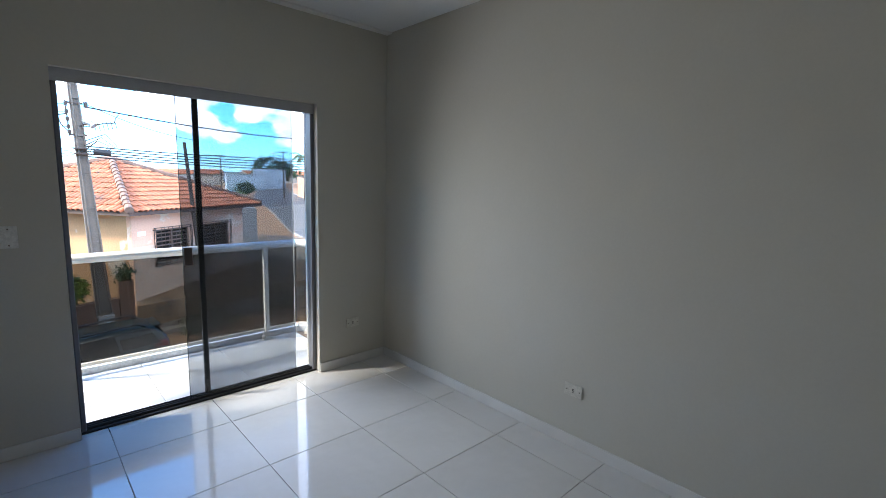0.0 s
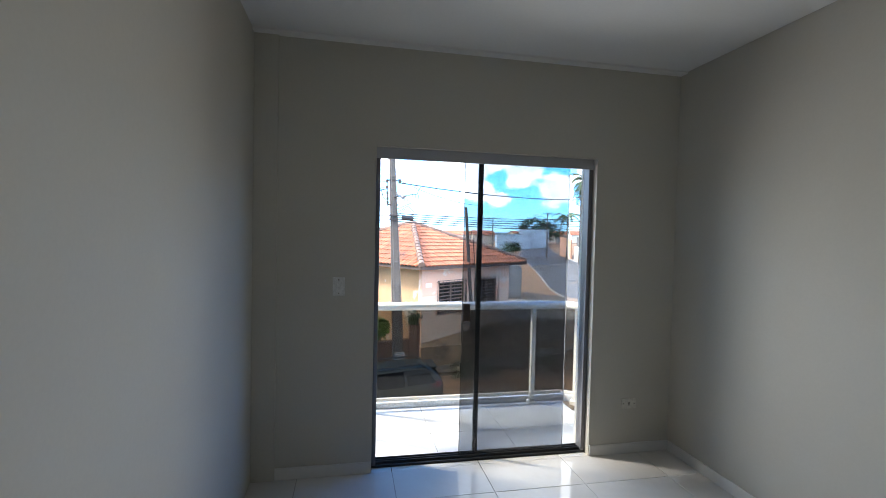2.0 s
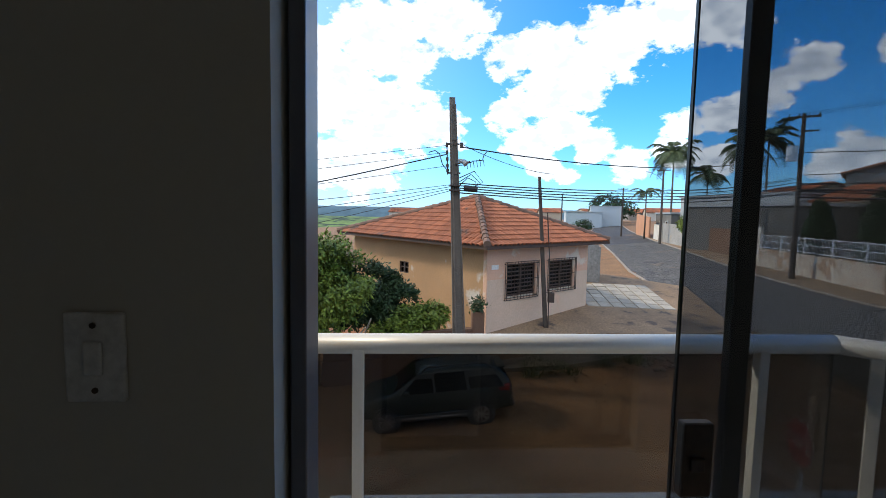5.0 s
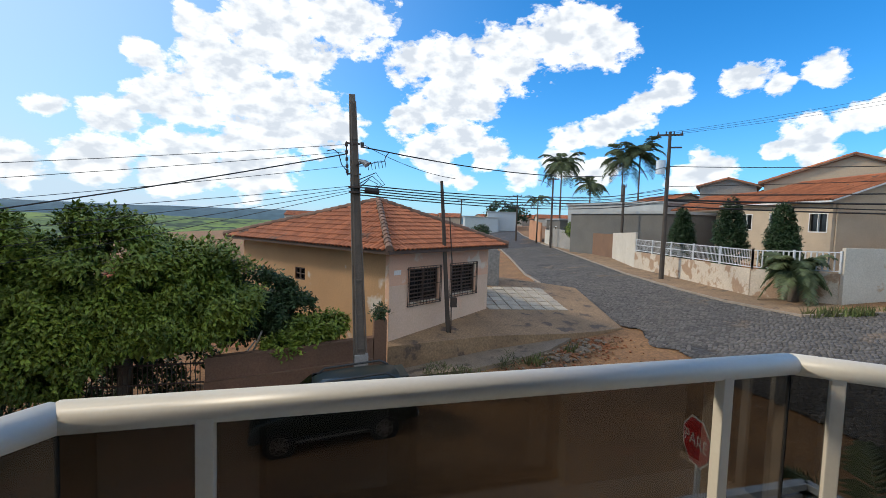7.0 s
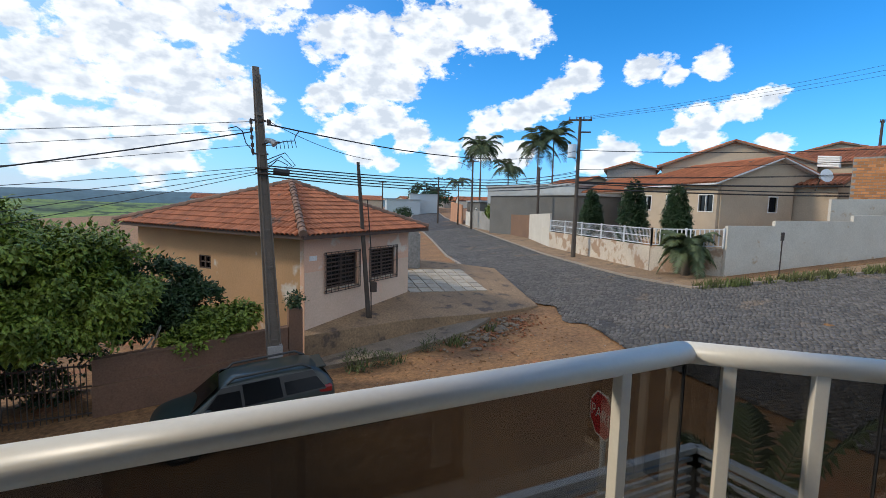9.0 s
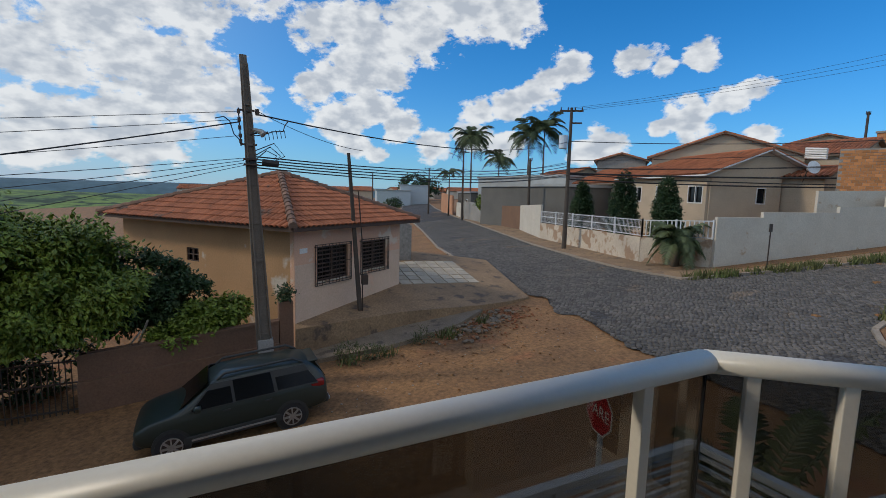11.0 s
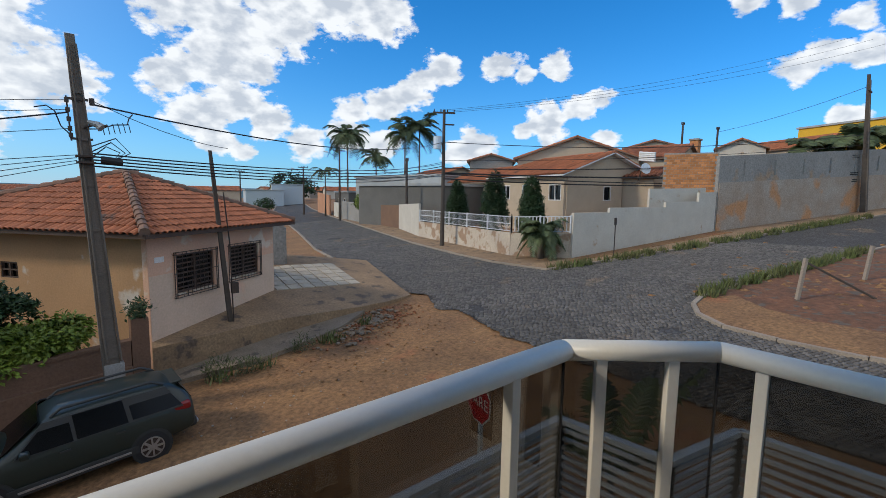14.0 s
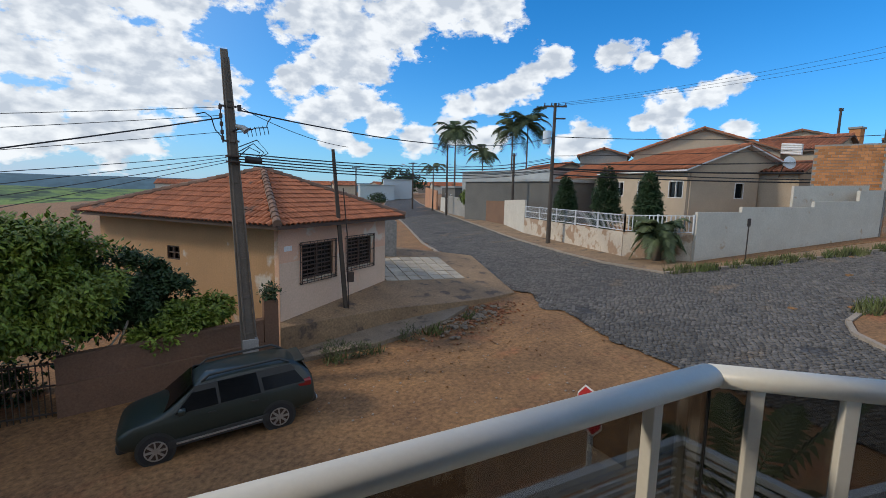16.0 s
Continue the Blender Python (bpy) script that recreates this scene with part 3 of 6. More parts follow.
solo("yard_paving", prism(B(), [(-9, YO), (-9, 2.8), (4.5, 2.75), (4.58, 1.66), (5.7, 1.42), (5.7, -8), (2.6, -8), (2.6, YO)],
     lambda x, y: ground(x, y) - 0.3, lambda x, y: ground(x, y) + 0.03), paving, "dusty concrete yard in front of the building", "paving", kind="structure")

# ---- ground ----
def sheet(xs, ys, zf):
    bm = B()
    g = [[bm.verts.new((x, y, zf(x, y))) for y in ys] for x in xs]
    for i in range(len(xs) - 1):
        for j in range(len(ys) - 1):
            bm.faces.new((g[i][j], g[i + 1][j], g[i + 1][j + 1], g[i][j + 1]))
    return bm


def far_ground(x, y):
    z = ground(max(-60, min(x, 75)), max(-60, min(y, 190)))
    if x < -60:
        z += (x + 60) * 0.05
    z += 0.035 * noise.noise(Vector((x * 0.35, y * 0.35, 0))) if abs(x) < 60 and abs(y) < 60 else 0
    r = math.hypot(x, y)
    return z - max(0, r - 250) * 0.02


axis = sorted({-2600, -1600, -900, -500, -300, -200, -140, -100, -75, 75, 100, 140, 200, 300, 500, 900, 1600, 2600, *range(-60, 61, 1)})
solo("ground", sheet(axis, axis, far_ground), dirt, "sloping reddish brown bare earth ground", "ground", kind="structure", smooth=True)

# cobbled road and side street, a few centimetres proud of the earth
ragged = random.Random(12)
road_left = [(57.0, 142.0), (36.2, 93.2), (22.0, 48.9), (17.0, 34.3), (14.2, 23.1), (12.7, 15.0), (11.9, 11.2), (11.4, 8.6), (10.8, 3.0), (10.5, -30)]
side_kerb = [(61.8, 136.4), (44.0, 92.0), (34.9, 66.3), (22.8, 29.2), (21.1, 22.4), (20.24, 18.05), (20.28, 14.34), (24.63, 12.82), (32.94, 10.53), (50.9, 5.36), (66, 1.0)]
island = [(66, -5.5), (33.36, 3.37), (24.83, 5.41), (21.41, 6.29), (19.43, 6.57), (18.18, 6.42), (17.07, 5.84), (16.27, 4.82), (15.96, 3.33), (15.85, 1.39), (15.9, -30)]
road_right = island[::-1] + side_kerb[::-1]



def flat(pts, dz):
    """A sheet inside an outline, laid on the sloping ground."""
    bm = B()
    f = bm.faces.new([bm.verts.new((x, y, 0)) for x, y in pts])
    bmesh.ops.triangulate(bm, faces=[f])
    for v in bm.verts:
        v.co.z = ground(v.co.x, v.co.y) + dz
    return bm


edge = []
for a, b in zip(road_left[3:7], road_left[4:8]):
    n = int((Vector(b) - Vector(a)).length / 0.22)
    for i in range(n):
        p = Vector(a).lerp(Vector(b), i / n)
        w = 0.7 * noise.noise(Vector((p.x * 0.55, p.y * 0.55, 0))) + ragged.uniform(-0.10, 0.10)
        edge.append((p.x + w, p.y + 0.2 * w))
ROAD = road_left[:3] + edge + road_left[7:] + road_right
road = solo("road", flat(ROAD, 0.045), road_mat, "grey irregular cobblestone road at a junction", "road", kind="structure")


def kerb(name, pts, w=0.16, h=0.16, label="worn pale concrete kerb along the road", base=-0.1):
    t = thing(name, label, "kerb", kind="structure", m=pose(pts[0][0], pts[0][1], ground(*pts[0])))
    k = 0
    for a, b in zip(pts, pts[1:]):
        u, v = Vector((*a, 0)), Vector((*b, 0))
        n = max(1, int((v - u).length / 1.6))
        if (v - u).length > 30:
            n = 4
        for i in range(n):
            p, q = u.lerp(v, i / n), u.lerp(v, (i + 0.985) / n)
            j = 0.018 * math.sin(k * 2.3)
            part("kerb_stone", wall_line(B(), p.xy, q.xy, ground(p.x, p.y) + base, ground(q.x, q.y) + base, ground(p.x, p.y) + h + j, ground(q.x, q.y) + h + j * 0.5, w), kerb_stone, t)
            k += 1
    return t


kerb("kerb", side_kerb)
kerb("kerb", island)
left_kerb = [(13.4, 18.8), (14.1, 23.1), (16.9, 34.3), (21.9, 48.9), (36.1, 93.2), (56.9, 142.0)]
kerb("kerb", left_kerb, h=0.10)

# pavement behind the far kerb and the bare lot inside the near one
WALL = [(28.8, 39.3), (25.68, 32.0), (22.49, 18.79), (23.61, 15.2), (37.92, 12.56), (55.3, 6.87), (72.0, 1.4)]
solo("pavement_far", prism(B(), side_kerb[2:] + WALL[::-1] + [(31.05, 50.43), (32.77, 58.46), (37.5, 70.0)], lambda x, y: ground(x, y) - 0.1, lambda x, y: ground(x, y) + 0.12), paving,
     "dusty brown pavement along the boundary walls", "pavement", kind="structure")
solo("corner_lot", flat(island + [(66, -30)], 0.10), red_soil, "bare red earth corner lot with dark clods", "ground", kind="structure")

# ---- house across the street ----
HA = math.degrees(math.atan2(0.578, 0.816))
house = thing("house", "single-storey corner house with terracotta roof, pink and orange plaster", "house", m=pose(2.60, 14.93, 0, 0, 0, HA))
HL, HB, HZ0, HZ1 = 5.9, 9.6, -4.3, 0.36
WINS = [(1.00, 2.55, -1.60, -0.43), (3.35, 4.90, -1.53, -0.42)]


def pierced(bm, x0, x1, z0, z1, y0, y1, holes):
    """One wall or frame along x, from y0 to y1 thick, with openings (x0, x1, z0, z1)."""
    xs = sorted({x0, x1, *[h[0] for h in holes], *[h[1] for h in holes]})
    zs = sorted({z0, z1, *[h[2] for h in holes], *[h[3] for h in holes]})
    pool = {}

    def v(i, k, y):
        if (i, k, y) not in pool:
            pool[i, k, y] = bm.verts.new((xs[i], y, zs[k]))
        return pool[i, k, y]

    def solid(i, k):
        if not (0 <= i < len(xs) - 1 and 0 <= k < len(zs) - 1):
            return False
        cx, cz = (xs[i] + xs[i + 1]) / 2, (zs[k] + zs[k + 1]) / 2
        return not any(h[0] < cx < h[1] and h[2] < cz < h[3] for h in holes)
    for i in range(len(xs) - 1):
        for k in range(len(zs) - 1):
            if not solid(i, k):
                continue
            for y in (y0, y1):
                bm.faces.new((v(i, k, y), v(i + 1, k, y), v(i + 1, k + 1, y), v(i, k + 1, y)))
            for di, dk, p, q in ((-1, 0, (i, k), (i, k + 1)), (1, 0, (i + 1, k), (i + 1, k + 1)), (0, -1, (i, k), (i + 1, k)), (0, 1, (i, k + 1), (i + 1, k + 1))):
                if not solid(i + di, k + dk):
                    bm.faces.new((v(*p, y0), v(*q, y0), v(*q, y1), v(*p, y1)))
    return bm


part("wall", pierced(B(), 0.0, HL, HZ0, HZ1, 0, 0.18, WINS), pink, house, "faded pink plaster front wall", local=True)
m = pose(0, 0, 0, 0, 0, 90)
bm = pierced(B(), 0.18, HB, HZ0, HZ1, 0, -0.18, [(4.75, 5.45, -1.25, -0.75)])
bm.transform(m)
part("wall", bm, orange, house, "orange plaster side wall with peeled patches", local=True)
part("wall", box(B(), HL - 0.18, 0.18, HZ0, HL, HB, HZ1), pink, house, local=True)
part("wall", box(B(), 0.18, HB - 0.18, HZ0, HL - 0.18, HB, HZ1), orange, house, local=True)
part("floor_slab", box(B(), 0.18, 0.18, -2.2, HL - 0.18, HB - 0.18, -2.05), concrete, house, local=True)
for a, b, c, d in WINS:
    w = part("window", box(B(), a, 0.11, c, b, 0.13, d), dark_glass, house, "dark barred window", local=True)
    mid = (a + b) / 2
    bm = pierced(B(), a, b, c, d, 0.06, 0.108, [(a + 0.06, mid - 0.03, c + 0.06, d - 0.06), (mid + 0.03, b - 0.06, c + 0.06, d - 0.06)])
    part("window_frame", bm, wood_dark, w, "dark brown timber frame", local=True)
    n = 8
    for i in range(1, n):
        z = c + (d - c) * i / n
        part("shutter_slat", box(B(), a + 0.06, 0.075, z - 0.03, b - 0.06, 0.098, z + 0.02), wood_dark, w, local=True)
    o = 0.14
    for x in (a - o, a - o + 0.07, b + o - 0.09, b + o - 0.02):
        part("grille_bar", box(B(), x, -0.07, c - o, x + 0.02, -0.05, d + o * 0.6), iron, w, "black iron grille bar", local=True)
    for z in (c - o, c - o + 0.08, (c + d) / 2, d + o * 0.6 - 0.1, d + o * 0.6 - 0.02):
        part("grille_bar", box(B(), a - o, -0.0725, z, b + o, -0.0475, z + 0.018), iron, w, "black iron grille bar", local=True)
    for i in range(1, 9):
        x = a + (b - a) * i / 9
        part("grille_bar", box(B(), x, -0.066, c - o, x + 0.012, -0.054, d + o * 0.6), iron, w, "black iron grille bar", local=True)
    for x in (a - o, b + o - 0.02):
        for z in (c - o + 0.02, d):
            part("grille_fixing", box(B(), x + 0.002, -0.05, z, x + 0.018, 0.0, z + 0.02), iron, w, local=True)
    part("window_sill", box(B(), a - 0.08, -0.045, c - 0.06, b + 0.08, 0.06, c, 0.005), peel_wall, w, local=True)
w = part("window", box(B(), 0.10, 4.75, -1.25, 0.12, 5.45, -0.75), dark_glass, house, "small dark louvred window", local=True)
bm = pierced(B(), 4.75, 5.45, -1.25, -0.75, -0.09, -0.03, [(4.80, 5.08, -1.21, -1.02), (5.13, 5.40, -1.21, -1.02), (4.80, 5.08, -0.98, -0.80), (5.13, 5.40, -0.98, -0.80)])
bm.transform(pose(0, 0, 0, 0, 0, 90))
part("window_frame", bm, wood_dark, w, local=True)
cream = mat("cream_wash", (0.67, 0.49, 0.37), (0.57, 0.41, 0.30), rough=0.92, scale=0.9, fine=14, bump=0.15, grain=0.10, spots=((0.66, 0.42, 0.30), 0.9, 0.62))
part("wash_band", pierced(B(), 0.02, HL - 0.02, -3.2, -0.95, -0.004, -0.0005, [(0.9, 2.65, -1.70, -0.94), (3.25, 5.0, -1.63, -0.94)]), cream, house, "cream lime wash over the lower wall", local=True)
part("house_number_plate", box(B(), 0.22, -0.015, -0.58, 0.55, 0.0, -0.42, 0.003), sign_white, house, "small white enamel plate", local=True)

# hipped roof: eave corners, apex
EV, EZ = 0.60, 0.30
E0, E1, E2, E3 = Vector((-EV, -EV, EZ)), Vector((HL + EV, -EV, EZ)), Vector((HL + EV, HB + EV, EZ)), Vector((-EV, HB + EV, EZ))
AP = Vector((2.65, 3.45, 2.02))
bm = B()
vs = [bm.verts.new(v) for v in (E0, E1, E2, E3, AP)]
for a, b in ((0, 1), (1, 2), (2, 3), (3, 0)):
    bm.faces.new((vs[a], vs[b], vs[4]))
bm.faces.new(vs[:4][::-1])
roof = part("roof", bm, wood_dark, house, "dark boarded roof deck", local=True)
bm = B()
for a, b in ((E0, E1), (E1, E2), (E2, E3), (E3, E0)):
    beam(bm, a - Vector((0, 0, 0.05)), b - Vector((0, 0, 0.05)), 0.05, 0.12)
part("fascia", bm, wood_dark, roof, "dark timber fascia board", local=True)


def tile_mesh(w, l):
    """One barrel tile: a tapered half round channel with thickness, its low end at the origin, running up along +y."""
    bm = B()
    n = 5
    rings = []
    for y, r in ((0, 0.5), (l, 0.42)):
        for k in (1.0, 0.84):
            rings.append([bm.verts.new((-math.cos(math.pi * i / n) * w * r * k, y, math.sin(math.pi * i / n) * w * r * k * 0.75 + (0.02 if y == 0 else 0.0))) for i in range(n + 1)])
    a, b, c, d = rings
    for i in range(n):
        bm.faces.new((a[i], a[i + 1], c[i + 1], c[i]))
        bm.faces.new((b[i + 1], b[i], d[i], d[i + 1]))
        bm.faces.new((a[i + 1], a[i], b[i], b[i + 1]))
    me = bpy.data.meshes.new("roof_tile")
    bmesh.ops.recalc_face_normals(bm, faces=bm.faces)
    bm.to_mesh(me)
    bm.free()
    me.materials.append(tile_red)
    return me


TW, TL = 0.215, 0.36
tile = tile_mesh(TW, TL * 1.08)


def tile_places(a, b, apex):
    """Poses of the tiles on the roof face with the eave from a to b."""
    ex = (b - a).normalized()
    nrm = ex.cross(apex - a).normalized()
    if nrm.z < 0:
        nrm = -nrm
    up = nrm.cross(ex).normalized()
    if up.z < 0:
        up = -up
    L, top = (b - a).length, (apex - a).dot(up)
    mid = (apex - a).dot(ex)
    rng = random.Random(4)
    out = []
    for i in range(int(L / TW)):
        x = (i + 0.5) * TW
        reach = top * (x / mid if x < mid else (L - x) / (L - mid))
        for j in range(int((reach + 0.15) / TL)):
            m = Matrix((ex, up, nrm)).transposed().to_4x4()
            m.translation = a + ex * (x + rng.uniform(-.008, .008)) + up * (j * TL - 0.06) + nrm * (0.012 + rng.uniform(0, .012))
            out.append(m @ pose(0, 0, 0, 0, 0, rng.uniform(-2, 2)))
    return out


front, side = tile_places(E0, E1, AP), tile_places(E3, E0, AP)
back, far = tile_places(E2, E3, AP), tile_places(E1, E2, AP)
near_tiles = front[:300]
for m in near_tiles:
    ob = new("roof_tile", tile)
    ob.parent = roof
    ob.matrix_basis = m


def joined(meshdata, places):
    """Many copies of one mesh in a single mesh."""
    v0 = np.array([v.co for v in meshdata.vertices])
    f0 = [tuple(p.vertices) for p in meshdata.polygons]
    vs, fs = [], []
    for k, m in enumerate(places):
        A = np.array(m)
        vs.append(v0 @ A[:3, :3].T + A[:3, 3])
        fs += [tuple(i + k * len(v0) for i in f) for f in f0]
    me = bpy.data.meshes.new("joined")
    me.from_pydata(np.concatenate(vs).tolist(), [], fs)
    me.materials.append(meshdata.materials[0])
    return me


ob = new("roof_tiles", joined(tile, front[300:] + side + back + far))
ob.parent = roof
tagged(ob, "rows of weathered clay barrel tiles", kind="stuff")
for a in (E0, E1, E2, E3):
    d = AP - a
    n = int(d.length / 0.38)
    for i in range(n + 1):
        p, q = a + d * (i / (n + 1)), a + d * ((i + 1.12) / (n + 1))
        up = Vector((0, 0, 0.07))
        part("ridge_tile", tube(B(), [p + up, q + up * 0.8], 0.135, 8, 0.11), ridge_tile, roof, "grey weathered ridge tile" if i == 0 else "", local=True)

# raised forecourt of the house, its low kerb wall, the pale slab drive
L2W = WM[house]


def hxy(a, b):
    p = L2W @ Vector((a, b, 0))
    return p.x, p.y


fore = [hxy(*p) for p in ((-0.27, -0.3), (1.87, -1.18), (3.44, -1.85), (6.29, -3.6), (7.7, -4.3), (9.0, -4.8), (13.2, -0.9), (12.0, 3.5), (HL, 3.5), (HL, 0), (0, 0))]


def fore_z(x, y):
    p = L2W.inverted() @ Vector((x, y, 0))
    return max(ground(x, y) + 0.06, -2.8 + 0.059 * p.x + 0.15 * min(p.y, 1.5))


bm = prism(B(), fore, lambda x, y: ground(x, y) - 0.5, fore_z)
bmesh.ops.triangulate(bm, faces=bm.faces)
solo("forecourt", bm, paving, "cracked concrete forecourt in front of the house", "pavement", kind="structure")
low = [hxy(*p) for p in ((-0.9, -0.9), (-0.35, -1.16), (1.39, -2.57), (3.25, -3.35), (4.43, -3.70), (6.3, -3.75), (6.2, -3.45), (3.44, -1.75), (1.87, -1.08), (-0.3, -0.2))]
bm = prism(B(), low, lambda x, y: ground(x, y) - 0.4, lambda x, y: ground(x, y) + 0.14)
bmesh.ops.triangulate(bm, faces=bm.faces)
solo("lower_pavement", bm, concrete, "broken grey concrete pavement strip", "pavement", kind="structure")
slab = thing("slab_drive", "drive of pale square concrete slabs beside the house", "drive", kind="structure", m=pose(9.3, 19.9, -2.4))
for i in range(7):
    for j in range(6):
        x, y = 7.75 + i * 0.56 + 0.05 * j, 18.5 + j * 0.56
        fx = math.degrees(math.atan(fore_z(x + 0.5, y) - fore_z(x - 0.5, y)))
        fy = math.degrees(math.atan(fore_z(x, y + 0.5) - fore_z(x, y - 0.5)))
        me = box(B(), -0.252, -0.252, -0.04, 0.252, 0.252, 0.03, 0.006, pose(x, y, fore_z(x, y), fy, -fx, 0))
        part("slab", me, pale_slab, slab)

# ---- poles ----
def pole_rect(name, label, x, y, z0, z1, w0, w1, lean=(0, 0), material=pole_concrete):
    t = thing(name, label, "utility pole", m=pose(x, y, z0))
    bm = B()
    n = 10
    h = z1 - z0
    rings = []
    for i in range(n + 1):
        k = i / n
        w = w0 + (w1 - w0) * k
        c = Vector((lean[0] * k, lean[1] * k, h * k))
        rings.append([bm.verts.new(c + Vector((sx * w / 2, sy * w * 0.38, 0))) for sx, sy in ((-1, -1), (1, -1), (1, 1), (-1, 1))])
    for s, u in zip(rings, rings[1:]):
        for k in range(4):
            bm.faces.new((s[k], s[(k + 1) % 4], u[(k + 1) % 4], u[k]))
    bm.faces.new(rings[0][::-1])
    bm.faces.new(rings[-1])
    bmesh.ops.bevel(bm, geom=[e for e in bm.edges if abs(e.verts[0].co.z - e.verts[1].co.z) > 0.3], offset=0.02, segments=1, affect="EDGES")
    part("shaft", bm, material, t, local=True)
    return t


P1 = (1.55, 13.2)
Z1 = ground(*P1) + 0.1
pole1 = pole_rect("concrete_pole", "grey concrete utility pole with brackets and cables", *P1, Z1, 4.77, 0.36, 0.17, (-0.39, 0.05))
for sx in (-1, 1):
    part("flange", tube(B(), [(0.14 * sx, -0.145, 1.2), (-0.36 + 0.065 * sx, -0.075, 8.35)], 0.028, 6, 0.018), pole_concrete, pole1, local=True)
for k in range(7):
    f = (k + 1.3) / 8.5
    w = 0.15 - 0.085 * f
    part("rib", box(B(), -0.39 * f - w, -0.155 + 0.08 * f, 8.55 * f - 0.03, -0.39 * f + w, -0.10 + 0.06 * f, 8.55 * f + 0.03), pole_concrete, pole1, local=True)
collar_grey = mat("collar_grey", (0.36, 0.35, 0.34), (0.26, 0.25, 0.24), rough=0.9, scale=2.5, fine=25, bump=0.3)
part("foot_collar", box(B(), -0.2, -0.16, -0.4, 0.2, 0.16, 1.15, 0.02), collar_grey, pole1, "pale repaired concrete collar", local=True)


def on1(z, dx=0.0, dy=-0.1):
    k = (z - Z1) / (4.77 - Z1)
    return Vector((P1[0] - 0.39 * k + dx, P1[1] + 0.05 * k + dy, z))


for z in (3.36, 3.16, 2.96, 2.76, 2.62):
    part("insulator", tube(B(), [on1(z, -0.2) - Vector((0, 0, 0.05)), on1(z, -0.2) + Vector((0, 0, 0.05))], 0.04, 8), iron, pole1, "dark porcelain spool insulator")
part("rack", beam(B(), on1(2.5, -0.2), on1(3.45, -0.2), 0.03, 0.03), iron, pole1)
for z in (3.4, 2.55):
    part("clamp", beam(B(), on1(z, -0.22), on1(z, 0.18), 0.03, 0.05), iron, pole1)
part("insulator", tube(B(), [on1(3.3, 0.24), on1(3.45, 0.24)], 0.05, 8), iron, pole1)
lamp = part("lamp_arm", tube(B(), [on1(2.8, 0.05), on1(2.88, 0.25, -0.2), on1(2.86, 0.45, -0.3)], 0.025, 6), iron, pole1)
bm = tube(B(), [on1(2.92, 0.12, -0.2), on1(2.87, 0.28, -0.28), on1(2.80, 0.34, -0.32)], 0.05, 8, 0.10)
part("lamp_head", bm, roof_metal, pole1, "grey street lamp head")
bm = B()
tube(bm, [on1(2.12, 0.28), on1(2.08, 0.68)], 0.09, 10)
part("splice_box", bm, rubber, pole1, "black cable splice box")
for i in range(3):
    part("cable_loop", tube(B(), [on1(2.15 + 0.12 * i, 0.1), on1(2.42 + 0.1 * i, 0.4 + 0.1 * i), on1(2.3, 0.65 + 0.1 * i), on1(2.1, 0.5)], 0.014, 5, caps=False), cable_black, pole1)
part("jumper", tube(B(), [on1(3.14, -0.75), on1(3.2, -0.55), on1(3.1, -0.42), on1(2.8, -0.35), on1(2.62, -0.2)], 0.014, 5, caps=False), cable_black, pole1, "drooping black jumper cable")
part("jumper", tube(B(), [on1(3.2, 0.98), on1(3.1, 0.9), on1(2.95, 0.85), on1(2.92, 0.6), on1(2.8, 0.3), on1(2.78, 0.1)], 0.014, 5, caps=False), cable_black, pole1, "drooping black jumper cable")
for i in range(6):
    part("tap", tube(B(), [on1(2.9 + 0.02 * i, 0.36 + 0.1 * i), on1(2.84 + 0.02 * i, 0.38 + 0.1 * i), on1(2.68 + 0.02 * i, 0.40 + 0.1 * i)], 0.009, 5, caps=False), cable_black, pole1)
for z in (2.18, 2.04):
    part("clamp", beam(B(), on1(z, -0.17), on1(z, 0.17), 0.30, 0.04), iron, pole1)

P2 = (4.95, 15.75)
Z2 = fore_z(*P2)
pole2 = pole_rect("timber_pole", "slim dark pole with a meter box by the house", *P2, Z2, 2.72, 0.15, 0.10, (-0.4, 0.08), pole_wood)
part("meter_box", box(B(), 0.02, -0.2, 0.95, 0.24, -0.06, 1.3, 0.01), iron, pole2, "rusty brown meter box", local=True)
part("conduit", tube(B(), [(0.07, -0.1, 0.0), (0.03, -0.1, 2.6), (-0.1, -0.08, 4.2)], 0.022, 6), iron, pole2, local=True)

P3 = (22.99, 25.89)


